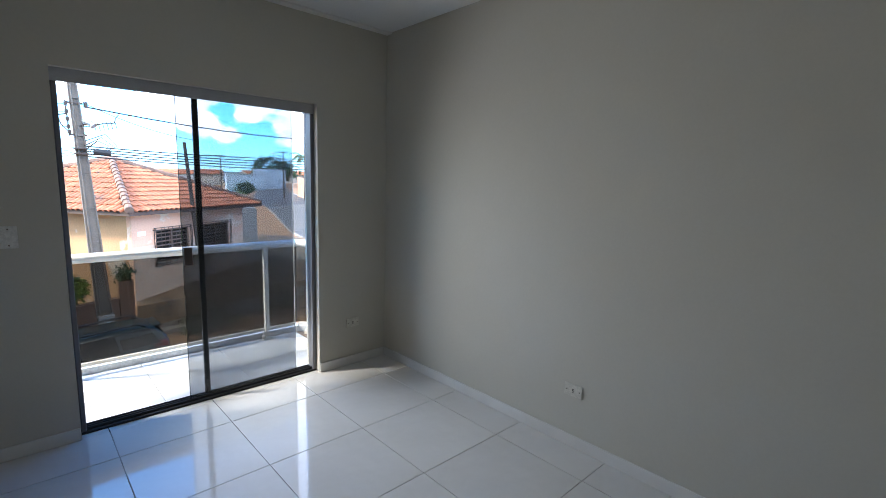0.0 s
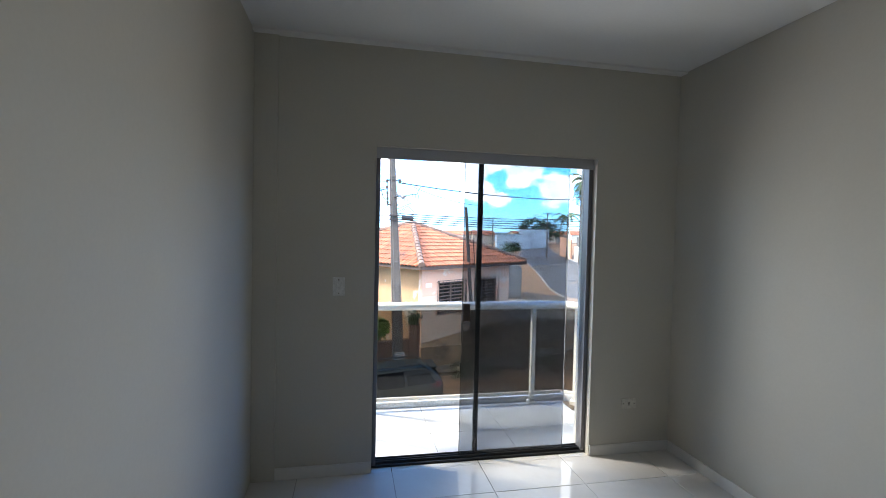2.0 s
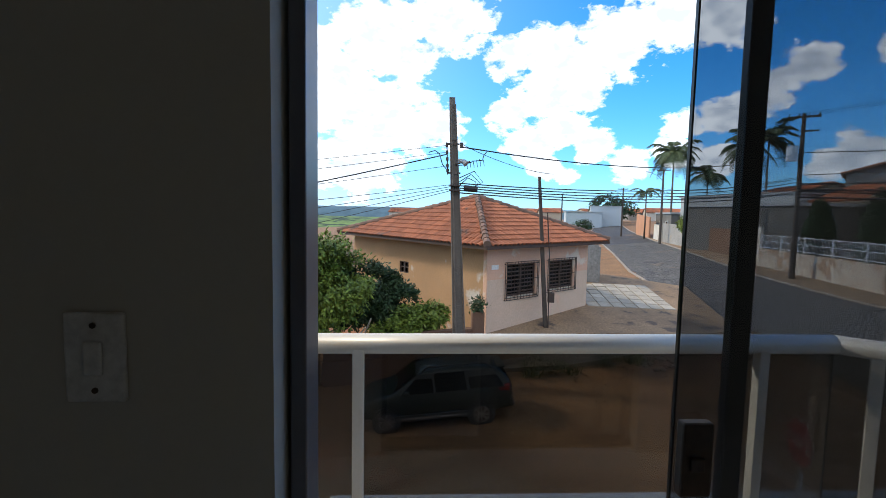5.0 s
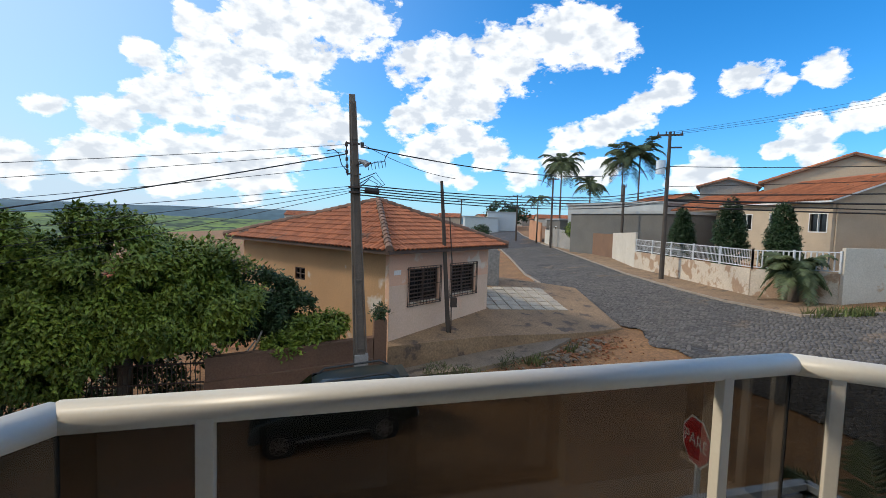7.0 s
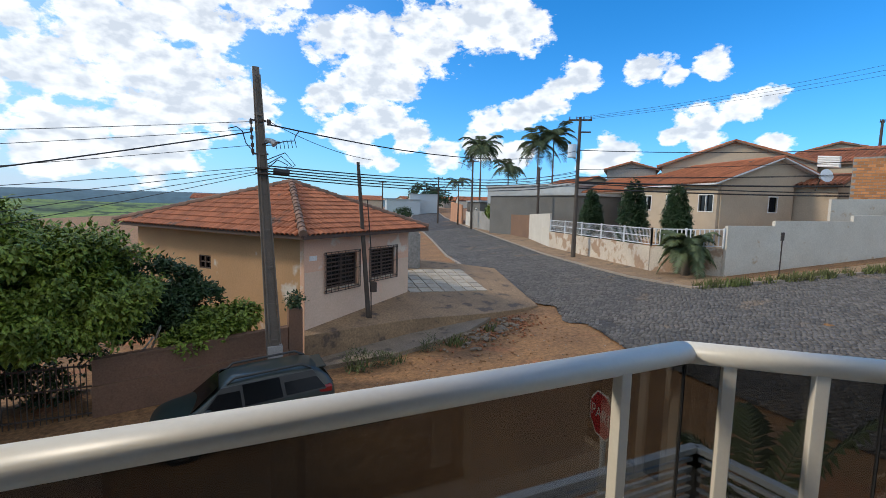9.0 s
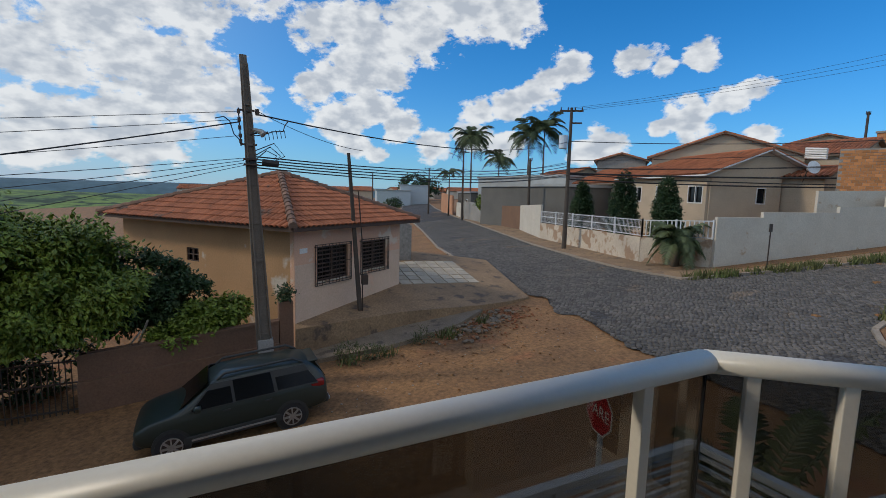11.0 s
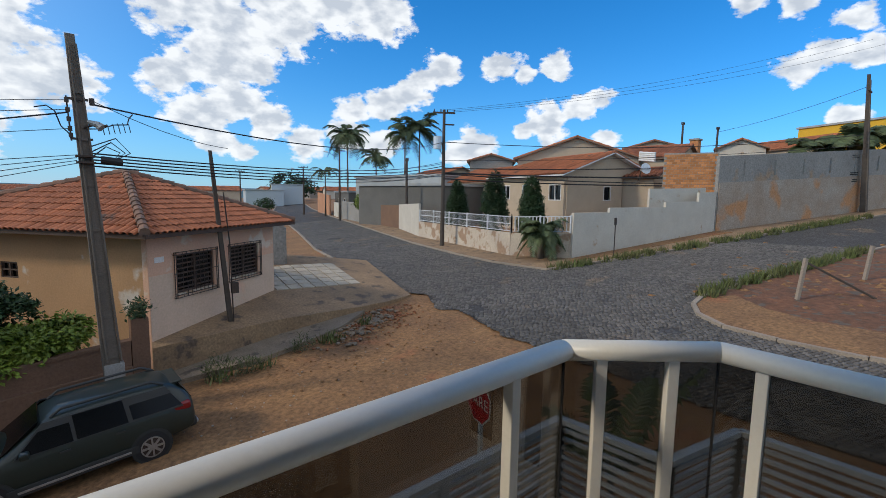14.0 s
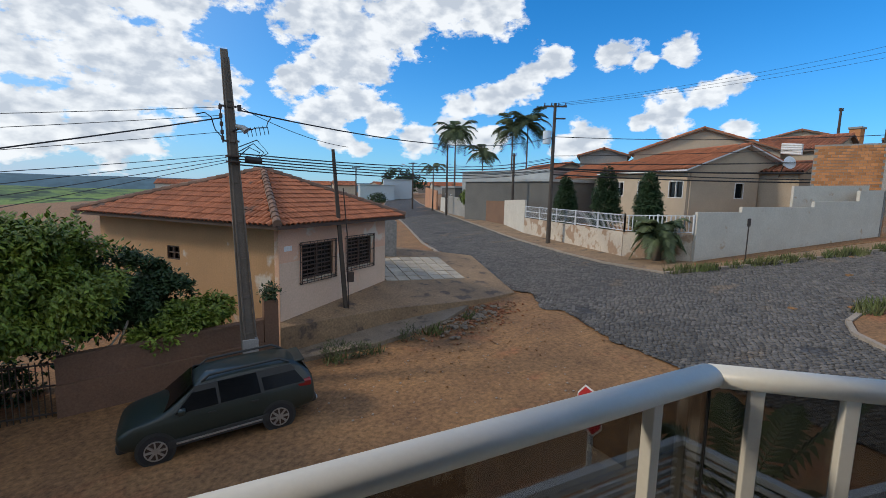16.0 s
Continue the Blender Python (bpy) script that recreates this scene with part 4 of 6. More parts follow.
def street_pole(x, y, z1, label, arm=1.6, box_=False, light=False, turn=-35):
    z0 = ground(x, y) + 0.1
    t = thing("utility_pole", label, "utility pole", "poles along the road", m=pose(x, y, z0, 0, 0, turn))
    h = z1 - z0
    part("shaft", tube(B(), [(0, 0, -0.2), (0, 0, h)], 0.17, 10, 0.10), pole_wood, t, local=True)
    part("crossarm", box(B(), -arm / 2, -0.05, h - 0.28, arm / 2, 0.05, h - 0.16), pole_wood, t, local=True)
    for i in (-0.45, -0.15, 0.15, 0.45):
        part("insulator", tube(B(), [(arm * i, 0, h - 0.16), (arm * i, 0, h + 0.02)], 0.04, 6), iron, t, local=True)
    if box_:
        part("crossarm", box(B(), -0.1, -0.05, h - 1.1, 0.75, 0.05, h - 1.0), pole_wood, t, local=True)
        part("transformer", tube(B(), [(-0.45, 0, h - 2.8), (-0.45, 0, h - 1.9)], 0.3, 12), steel, t, "grey drum transformer", local=True)
        part("bracket", box(B(), -0.3, -0.04, h - 2.5, 0.0, 0.04, h - 2.4), iron, t, local=True)
    if light:
        part("lamp_arm", tube(B(), [(0, 0, h - 1.6), (-0.6, 0, h - 0.9), (-1.6, 0, h - 0.4)], 0.035, 6), iron, t, local=True)
        part("lamp_head", tube(B(), [(-1.5, 0, h - 0.43), (-2.1, 0, h - 0.3)], 0.10, 8, 0.06), steel, t, local=True)
    return t


street_pole(*P3, 7.64, "tall dark utility pole with crossarm and drum transformer", box_=True)
street_pole(31.27, 56.52, 7.4, "tall dark utility pole with a street lamp arm", light=True)
street_pole(35.2, 76.4, 6.06, "distant dark utility pole with crossarm", light=True)
street_pole(28.51, 37.76, 5.15, "short dark pole beside the grey building", arm=0.4)
street_pole(27.7, 85.8, 5.3, "distant dark utility pole with crossarm")
street_pole(56.06, 22.53, 10.2, "dark pole behind the brick wall", arm=0.4)
street_pole(59.16, 19.93, 9.75, "dark pole behind the brick wall", arm=0.4)
PR = (54.9, 6.35)
pole_r = pole_rect("concrete_pole", "tall dark ribbed concrete pole up the side street", *PR, ground(*PR), 12.3, 0.50, 0.30, (-0.7, 0.55), pole_wood)
for sx in (-1, 1):
    part("flange", tube(B(), [(0.26 * sx, -0.26, 0.0), (-0.66 + 0.15 * sx, 0.40, 11.3)], 0.05, 6, 0.03), pole_concrete, pole_r, local=True)
part("crossarm", box(B(), -1.4, 0.30, 10.3, 0.1, 0.40, 10.42), pole_wood, pole_r, local=True)
for k in range(5):
    part("insulator", tube(B(), [(-0.78, 0.25, 5.0 + 0.45 * k), (-0.78, 0.25, 5.2 + 0.45 * k)], 0.07, 6), iron, pole_r, local=True)

# ---- overhead cables ----
def wires(label, *runs):
    for p, q, sag, r in runs:
        solo("overhead_cable", cable(p, q, sag, r), cable_black, label, "cable", "overhead cables")


wires("thin black overhead power cable",
      *[(on1(z, -0.2), (-22, 6.0 + i, 0.3 - 0.4 * i), 0.3, 0.007) for i, z in enumerate((3.36, 3.16, 2.76))],
      *[(on1(2.2 - 0.06 * i, -0.15), (-20, 7.5 + 0.9 * i, 0.2 - 0.9 * i), 0.35, 0.008) for i in range(4)],
      *[(on1(2.25 - 0.07 * i, 0.15), (22.99, 25.89, 3.8 - 0.2 * i), 0.45, 0.018) for i in range(5)],
      (on1(3.4, 0.25), (5.0, 15.6, 2.8), 0.15, 0.009),
      *[((22.99, 25.89, 3.9 - 0.28 * i), (31.27, 56.52, 4.9 - 0.4 * i), 0.5, 0.018) for i in range(4)],
      *[((22.99, 25.89, (4.0, 3.5, 3.45, 3.15, 3.1, 3.05, 2.7)[i]), (54.3, 6.9, (6.4, 5.6, 5.4, 4.1, 3.95, 3.5, 3.35)[i]), 0.35 + 0.06 * (i * 3 % 4), (0.02, 0.02, 0.02, 0.04, 0.045, 0.04, 0.05)[i]) for i in range(7)],
      *[((22.5 + 0.5 * i, 25.6, 7.5), (54.0, 8.2 - 1.3 * i, 15.6 - 0.5 * i), 0.8, 0.010) for i in range(3)],
      *[((31.27, 56.52, 5.0 - 0.5 * i), (35.2, 76.4, 4.7 - 0.4 * i), 0.4, 0.022) for i in range(3)],
      ((54.2, 6.9, 11.3), (59.16, 19.93, 9.2), 0.3, 0.02))
wires("thick black overhead service cable",
      (on1(3.1, -0.2), (-18, 8.6, -1.0), 0.3, 0.017),
      (on1(3.32, 0.24), (22.99, 25.89, 5.34), 0.75, 0.020),
      ((22.99, 25.89, 5.34), (54.3, 6.9, 7.3), 0.7, 0.026))

# ---- boundary walls on the far side ----
def gz(p):
    return ground(*p)


lw = thing("boundary_wall", "low peeling plaster wall with white railing on top", "wall", kind="structure", m=pose(22.5, 18.8, gz((22.5, 18.8))))
part("wall_run", wall_line(B(), (25.68, 32.0), (22.49, 18.79), -2.6, -2.6, -0.82, -0.76), peel_wall, lw)
part("wall_run", wall_line(B(), (22.49, 18.79), (23.57, 15.27), -2.6, -2.4, -0.76, -0.60), peel_wall, lw)
tr = thing("white_railing", "white metal railing with thin balusters on the low wall", "railing", m=pose(22.5, 18.8, -0.76))
for a, b, za, zb, gap in (((25.68, 32.0), (22.49, 18.79), -0.81, -0.75, 0.13), ((22.49, 18.79), (23.57, 15.27), -0.75, -0.59, 0.22)):
    u, v = Vector((*a, za)), Vector((*b, zb))
    d = v - u
    for h in (0.10, 0.98) + ((0.55,) if gap < 0.2 else ()):
        part("rail_bar", beam(B(), u + Vector((0, 0, h)), v + Vector((0, 0, h)), 0.05, 0.05), fence_white, tr)
    n = int(d.length / gap)
    for i in range(1, n):
        p = u + d * (i / n)
        w = 0.014 if gap < 0.2 else 0.05
        part("baluster", box(B(), p.x - w / 2, p.y - w / 2, p.z + 0.12, p.x + w / 2, p.y + w / 2, p.z + (0.96 if gap < 0.2 else 1.0)), fence_white, tr)
    n = max(2, int(d.length / 2.4))
    for i in range(n + 1):
        p = u + d * (i / n)
        part("rail_post", box(B(), p.x - 0.04, p.y - 0.04, p.z, p.x + 0.04, p.y + 0.04, p.z + 1.05), fence_white, tr)
WS = Vector((37.92 - 23.61, 12.56 - 15.2))


def along_white(s):
    return 23.61 + WS.x * s, 15.2 + WS.y * s


solo("street_wall", wall_line(B(), along_white(0), along_white(0.21), -2.4, -2.2, 0.60, 0.62), white_wall, "whitewashed boundary wall with stained foot", "wall", kind="structure")
bm = B()
wall_line(bm, along_white(0.21), along_white(0.59), -2.2, -1.7, 0.90, 0.95)
wall_line(bm, along_white(0.59), along_white(0.85), -1.7, -1.3, 1.28, 1.36)
wall_line(bm, along_white(0.85), along_white(1.0), -1.3, -1.0, 1.98, 2.06)
solo("street_wall_steps", bm, white_wall, "stepped whitewashed boundary wall up the slope", "wall", kind="structure")
solo("soil_strip", prism(B(), [(22.6, 14.6), (24.9, 13.9), (33.2, 12.3), (37.8, 11.2), (37.8, 12.4), (33, 13.3), (23.7, 15.0)], lambda x, y: ground(x, y) - 0.05, lambda x, y: ground(x, y) + 0.145), dirt, "strip of bare brown earth at the foot of the white wall", "soil", kind="structure")
bm = B()
wall_line(bm, (37.95, 12.56), (55.3, 6.87), -1.2, 0.3, 4.66, 6.1, 0.25)
wall_line(bm, (55.3, 6.87), (72, 1.4), 0.3, 1.8, 6.1, 7.4, 0.25)
solo("grey_street_wall", bm, grey_wall, "tall grey rendered wall with peeling patches", "wall", kind="structure")
low_band = mat("stained_render", (0.42, 0.36, 0.30), (0.34, 0.24, 0.17), rough=0.94, scale=0.5, fine=10, bump=0.4, spots=((0.50, 0.25, 0.12), 0.30, 0.56), grain=0.3)
solo("stained_wall_band", wall_line(B(), (38.0, 12.42), (72, 1.27), -1.2, 1.6, 2.75, 4.9, 0.14), low_band, "lower band of stained peeling render", "wall", kind="structure")
gv = thing("wall_buttresses", "thin upright dark ribs on the tall grey wall", "rib", kind="structure", m=pose(47, 9.5, 3))
for k in range(8):
    px, py = 40.5 + 3.4 * k, 11.72 - 1.115 * k
    part("rib", box(B(), px - 0.05, py - 0.22, 3.3 + 0.22 * k, px + 0.05, py - 0.05, 4.4 + 0.25 * k), grey_wall, gv)
solo("inner_white_wall", wall_line(B(), (33.2, 15.3), (37.6, 13.2), -1.0, -1.0, 2.2, 2.35, 0.2), white_wall, "white wall behind the boundary wall", "wall", kind="structure")
bw = thing("brick_wall", "raw hollow-brick wall with mortar joints", "wall", kind="structure", m=pose(37.5, 15, 0))
part("mortar_core", wall_line(B(), (37.2, 16.15), (38.6, 12.75), 1.7, 1.7, 5.0, 5.0, 0.16), grey_wall, bw)
u, v = Vector((37.2, 16.15, 0)), Vector((38.6, 12.75, 0))
d = (v - u).normalized()
ba = math.degrees(math.atan2(d.y, d.x))
bm = box(B(), -0.17, -0.1, -0.085, 0.17, 0.1, 0.085, 0.008)
brick_ob = link("brick", bm, mat("brick_piece", (0.58, 0.26, 0.10), (0.46, 0.20, 0.08), rough=0.92, scale=3, fine=30, bump=0.3, each=0.25))
brick_me = brick_ob.data
bpy.data.objects.remove(brick_ob)
L = (v - u).length
for r in range(16):
    for c in range(20):
        s = 0.2 + c * 0.36 + (0.18 if r % 2 else 0)
        if s > L - 0.15 or r >= 15:
            continue
        p = u + d * s
        ob = new("brick", brick_me)
        ob.parent = bw
        ob.matrix_basis = WM[bw].inverted() @ pose(p.x, p.y, 2.15 + r * 0.19, 0, 0, ba)

# ---- beige house behind the railing ----
KA = math.degrees(math.atan2(0.955, 0.297))
bh = thing("house", "beige single-storey house with terracotta gable roof and white windows", "house", m=pose(31.84, 21.46, 0, 0, 0, KA))
# local x runs along the front, away from the corner; local -y runs along the gable end
LF, LG, EZ2 = 11.2, 9.2, 3.38
FW = [(0.4, 1.85, 1.3, 2.46), (4.4, 5.8, 1.3, 2.46), (8.0, 9.35, 1.3, 2.46)]
bm = pierced(B(), 0, LF, -2.2, EZ2, -0.2, 0, FW)
part("wall", bm, beige, bh, local=True)
bm = pierced(B(), 0.2, 6.05, -2.2, EZ2, 0, 0.2, [(4.1, 4.75, 1.34, 2.4)])
vs = [bm.verts.new(v) for v in ((0, 0.0, EZ2), (LG, 0.0, EZ2), (LG / 2, 0.0, 5.1), (0, 0.2, EZ2), (LG, 0.2, EZ2), (LG / 2, 0.2, 5.1))]
for f in ((0, 1, 2), (5, 4, 3), (0, 3, 4, 1), (1, 4, 5, 2), (2, 5, 3, 0)):
    bm.faces.new([vs[i] for i in f])
bm.transform(pose(0, 0, 0, 0, 0, -90))
part("wall", bm, beige, bh, "beige gable end wall", local=True)
bm = pierced(B(), 6.05, LG, -2.2, EZ2, 1.3, 1.5, [(6.9, 7.6, 1.4, 2.3)])
bm.transform(pose(0, 0, 0, 0, 0, -90))
part("wall", bm, beige, bh, "recessed beige porch wall", local=True)
part("wall", box(B(), 0.2, -6.05, -2.2, 1.5, -5.85, EZ2), beige, bh, local=True)
part("wall", box(B(), 1.5, -LG, -2.2, LF, -LG + 0.2, EZ2), beige, bh, local=True)
part("wall", box(B(), LF - 0.2, -LG + 0.2, -2.2, LF, -0.2, EZ2), beige, bh, local=True)
for a, b, c, d2 in FW:
    w = part("window", box(B(), a, -0.12, c, b, -0.10, d2), dark_glass, bh, local=True)
    mid = (a + b) / 2
    bm = pierced(B(), a - 0.08, b + 0.08, c - 0.08, d2 + 0.08, -0.09, 0.03, [(a, mid - 0.03, c, d2), (mid + 0.03, b, c, d2)])
    part("window_frame", bm, sign_white, w, "white window surround", local=True)
for a, b, c, d2, back in ((4.1, 4.75, 1.34, 2.4, 0.0), (6.9, 7.6, 1.4, 2.3, 1.3)):
    w = part("window", box(B(), 0.10 + back, -b, c, 0.12 + back, -a, d2), dark_glass, bh, local=True)
    bm = pierced(B(), a - 0.07, b + 0.07, c - 0.07, d2 + 0.07, back - 0.03, back + 0.09, [(a, b, c, d2)])
    bm.transform(pose(0, 0, 0, 0, 0, -90))
    part("window_frame", bm, sign_white, w, local=True)
part("drainpipe", tube(B(), [(-0.06, -0.25, -1.5), (-0.06, -0.25, 3.2)], 0.05, 8), beige, bh, local=True)



def gable_roof(parent, x0, x1, y0, y1, ez, rz, over=0.5, fascia=None, label=""):
    """A pitched roof with its ridge along local x."""
    ym = (y0 + y1) / 2
    sl = (rz - ez) / (abs(y1 - y0) / 2)
    a = Vector((x0 - over, y0 - over, ez - over * sl))
    b = Vector((x1 + over, y0 - over, ez - over * sl))
    c = Vector((x0 - over, ym, rz))
    d = Vector((x1 + over, ym, rz))
    e = Vector((x0 - over, y1 + over, ez - over * sl))
    f = Vector((x1 + over, y1 + over, ez - over * sl))
    bm = B()
    up = Vector((0, 0, 0.10))
    for q in ((a, b, d, c), (c, d, f, e)):
        lo = [bm.verts.new(p) for p in q]
        hi = [bm.verts.new(p + up) for p in q]
        bm.faces.new(lo[::-1])
        bm.faces.new(hi)
        for i in range(4):
            bm.faces.new((lo[i], lo[(i + 1) % 4], hi[(i + 1) % 4], hi[i]))
    r = part("roof", bm, fascia or sign_white, parent, label or "pitched terracotta tile roof", local=True)
    bm = B()
    n = int((x1 - x0 + 2 * over) / 0.3)
    for s0, s1 in ((a, c), (e, c)):
        for i in range(n):
            x = (i + 0.5) / n
            off = (b - a) * x
            p, q = s0 + off + up, s1 + off + up
            m = max(2, int((q - p).length / 0.8))
            for k in range(m):
                tube(bm, [p.lerp(q, k / m) + Vector((0, 0, 0.045)), p.lerp(q, (k + 1) / m) + Vector((0, 0, 0.02))], 0.13, 5, caps=False)
    tagged(part("roof_tiles", bm, tile_red, r, "rows of clay tiles", local=True), kind="stuff")
    part("ridge_cap", tube(B(), [c + up, d + up], 0.15, 8), tile_red, r, local=True)
    return r


gable_roof(bh, 0, LF, -LG, 0, EZ2, 5.12, 0.55)


dark_render = mat("dark_render", (0.15, 0.142, 0.13), (0.11, 0.104, 0.095), rough=0.93, scale=0.5, fine=8, bump=0.3, grain=0.25)
fascia_brown = mat("fascia_brown", (0.22, 0.15, 0.11), (0.16, 0.11, 0.08), rough=0.85, scale=1, bump=0.1)


def simple_house(label, x, y, turn, lx, ly, z0, ez, rz, material, wins=((0.25, 1.2),), flat_roof=None):
    """A plain house seen far off: walls with windows, pitched or flat roof."""
    t = thing("house", label, "house", "houses beyond the walls", m=pose(x, y, z0, 0, 0, turn))
    h = ez - z0
    bm = box(B(), 0, -ly, 0, lx, 0, h)
    if flat_roof is None:
        ym = -ly / 2
        for xx in (0.0, lx):
            v3 = [bm.verts.new((xx, -ly, h)), bm.verts.new((xx, 0, h)), bm.verts.new((xx, ym, rz - z0))]
            bm.faces.new(v3)
    part("wall", bm, material, t, local=True)
    if flat_roof is None:
        gable_roof(t, 0, lx, -ly, 0, h, rz - z0, 0.4, fascia_brown)
    else:
        part("roof", box(B(), -0.2, -ly - 0.2, h, lx + 0.2, 0.2, h + 0.25), flat_roof, t, local=True)
    for fx, fz in wins:
        w = part("window", box(B(), fx * lx, -0.02, h * 0.4, fx * lx + fz, 0.02, h * 0.75), dark_glass, t, local=True)
        bm = pierced(B(), fx * lx - 0.08, fx * lx + fz + 0.08, h * 0.4 - 0.08, h * 0.75 + 0.08, -0.015, 0.05, [(fx * lx, fx * lx + fz, h * 0.4, h * 0.75)])
        part("window_frame", bm, sign_white, w, local=True)
    return t


simple_house("beige house with porch and terracotta roof", 35.6, 33.4, KA, 9, 7, -1.5, 3.0, 4.5, beige, ((0.3, 1.4), (0.7, 1.4)))
simple_house("tall beige house with brown gable roof behind", 37.55, 31.04, 33, 12, 11.5, 0, 5.3, 7.3, beige, ())
simple_house("small grey gabled house behind the roofs", 42.5, 43.0, 43, 8, 5.4, 0, 5.9, 6.7, grey_wall, ())
simple_house("low house with terracotta roof on the slope", 46.67, 19.09, 97, 6.2, 8, 0, 5.52, 6.92, beige, ())
simple_house("beige gabled house far up the slope", 66.9, 35.0, 25, 12, 8, 1, 8.8, 9.9, beige, ())
simple_house("small cream house with gable roof on the slope", 66.8, 22.4, 17, 9, 5.2, 1, 8.0, 9.1, white_wall, ())
simple_house("terracotta roofed house up the slope", 76.0, 15.0, 60, 12, 9, 2, 8.6, 10.3, beige, ())
simple_house("bright yellow flat-roofed building on the hill", 74.0, -5.5, 67.4, 25, 12, 1.0, 11.85, 12.0, yellow_wall, (), roof_metal)
simple_house("terracotta roofed house behind the palms", 44.0, 52.0, KA, 14, 9, -1, 4.0, 5.6, beige, ())
ch = thing("chimney", "small brick chimney on the clay roof", "chimney", m=pose(56.5, 21.2, 6.0))
part("stack", box(B(), 56.1, 20.8, 5.0, 57.0, 21.7, 8.1, 0.03), brick_wall, ch)
part("cap", box(B(), 56.0, 20.7, 8.1, 57.1, 21.8, 8.3, 0.03), grey_wall, ch)
dish = thing("satellite_dish", "grey satellite dish on the beige house roof", "dish", m=pose(37.32, 17.94, 3.00))
part("bowl", tube(B(), [(37.32, 17.94, 3.80), (37.22, 17.69, 3.85), (37.12, 17.49, 3.90)], 0.12, 14, 0.45), steel, dish)
part("arm", tube(B(), [(37.42, 18.24, 2.90), (37.32, 17.94, 3.8)], 0.04, 6), iron, dish)
tank = thing("corrugated_shelter", "white corrugated panel over a clay-tiled lean-to", "shelter", m=pose(39.92, 19.47, 4.73))
for k in range(5):
    part("panel", tube(B(), [(39.92, 19.47, 4.83 + 0.16 * k), (39.55, 17.92, 4.65 + 0.16 * k)], 0.09, 8), sign_white, tank)
simple_house("lean-to with a clay roof between wall and house", 38.2, 17.26, 97, 3.6, 4.0, 0.0, 3.28, 3.98, beige, ())
# grey rendered building and walls further down the road
simple_house("dark grey rendered building with a flat metal roof", 29.97, 34.01, 91, 14.9, 9, -2.2, 2.43, 3.3, dark_render, (), roof_metal)
simple_house("long shed with a pale metal roof", 37.33, 42.19, 96, 17.4, 8, -2, 3.84, 4.9, roof_metal, (), roof_metal)
bm = B()
wall_line(bm, (25.68, 32.0), (28.8, 39.3), -2.4, -2.4, 0.75, 0.48)
solo("white_wall_run", bm, white_wall, "white boundary wall along the pavement", "wall", kind="structure")
g = thing("sheet_gate", "rusty brown sheet metal gate in the wall", "gate", m=pose(28.8, 39.3, -2.2))
part("leaf", wall_line(B(), (28.8, 39.3), (31.05, 50.43), -2.3, -2.3, 0.38, 0.2, 0.06), mat("rust", (0.22, 0.12, 0.07), (0.15, 0.085, 0.055), rough=0.8, scale=1), g)
solo("white_wall_run", wall_line(B(), (31.05, 50.43), (32.77, 58.46), -2.3, -2.2, 0.3, 0.5), grey_wall, "grey boundary wall along the pavement", "wall", kind="structure")
solo("orange_wall", wall_line(B(), (35.6, 67.5), (39.4, 79.5), -2.4, -2.0, 1.2, 1.7), mat("terracotta_paint", (0.55, 0.27, 0.15), rough=0.9, scale=0.6), "terracotta painted boundary wall", "wall", kind="structure")
simple_house("low grey house with a flat metal roof by the pavement", 34.6, 60.0, 71, 12, 9, -2.4, 1.7, 2.3, dark_render, ((0.2, 1.2), (0.6, 1.2)), roof_metal)
simple_house("small grey house with a clay roof behind the garden tree", -10.0, 36.0, -10, 5, 6, -5.8, -2.6, -1.7, grey_wall, ((0.3, 1.0),))
bm = B()
for k in range(3):
    wall_line(bm, (33.0 + 0.75 * k, 59.3 + 2.1 * k), (33.55 + 0.75 * k, 61.0 + 2.1 * k), -2.4, -2.4, 0.2, 0.2, 0.08)
solo("panel_wall", bm, white_wall, "pale wall panels along the pavement", "wall", kind="structure")
# beyond the bend
simple_house("pale blue and white warehouse beyond the bend", 50.5, 131, -20, 8, 10, -2, 3.6, 5.6, blue_wall, (), roof_metal)
simple_house("low grey-blue workshop beyond the bend", 42.0, 128.5, -15, 9, 10, -2.5, 2.0, 2.8, blue_wall, (), roof_metal)
rng = random.Random(9)
for i in range(16):
    x = -10 + i * 9 + rng.uniform(-3, 3)
    simple_house("small distant house with a clay roof", x, 190 + rng.uniform(0, 70), rng.uniform(-20, 20), rng.uniform(8, 13), 8, -3.5, 1.0 + i * 0.15, 2.6 + i * 0.15, (white_wall, beige, grey_wall)[i % 3], ())

# blockwork wall and gate post beside the forecourt
solo("block_wall", wall_line(B(), (8.4, 22.8), (9.55, 22.45), -3.3, -3.3, -0.15, -0.15, 0.2), grey_wall, "rough grey block wall by the house", "wall", kind="structure")
solo("block_wall", wall_line(B(), (9.55, 22.45), (10.0, 24.4), -3.3, -3.3, -0.25, -0.25, 0.2), grey_wall, "rough grey block wall by the house", "wall", kind="structure")

# ---- garden wall, gate and post left of the house ----
garden = thing("garden_wall", "stained reddish plaster garden wall with sloping top", "wall", kind="structure", m=pose(0, 14, ground(0, 14)))
gm = mat("garden_plaster", (0.21, 0.115, 0.075), (0.12, 0.075, 0.052), rough=0.93, scale=0.8, fine=20, bump=0.3)
part("wall_run", wall_line(B(), (-2.75, 14.0), (2.0, 14.1), -4.6, -4.2, -2.85, -2.45, 0.2), gm, garden)
part("coping", wall_line(B(), (-2.8, 14.0), (2.0, 14.1), -2.85, -2.45, -2.78, -2.38, 0.26), gm, garden)
part("footing", wall_line(B(), (-2.75, 13.85), (2.0, 13.95), -4.6, -4.2, -3.45, -3.05, 0.16), gm, garden)
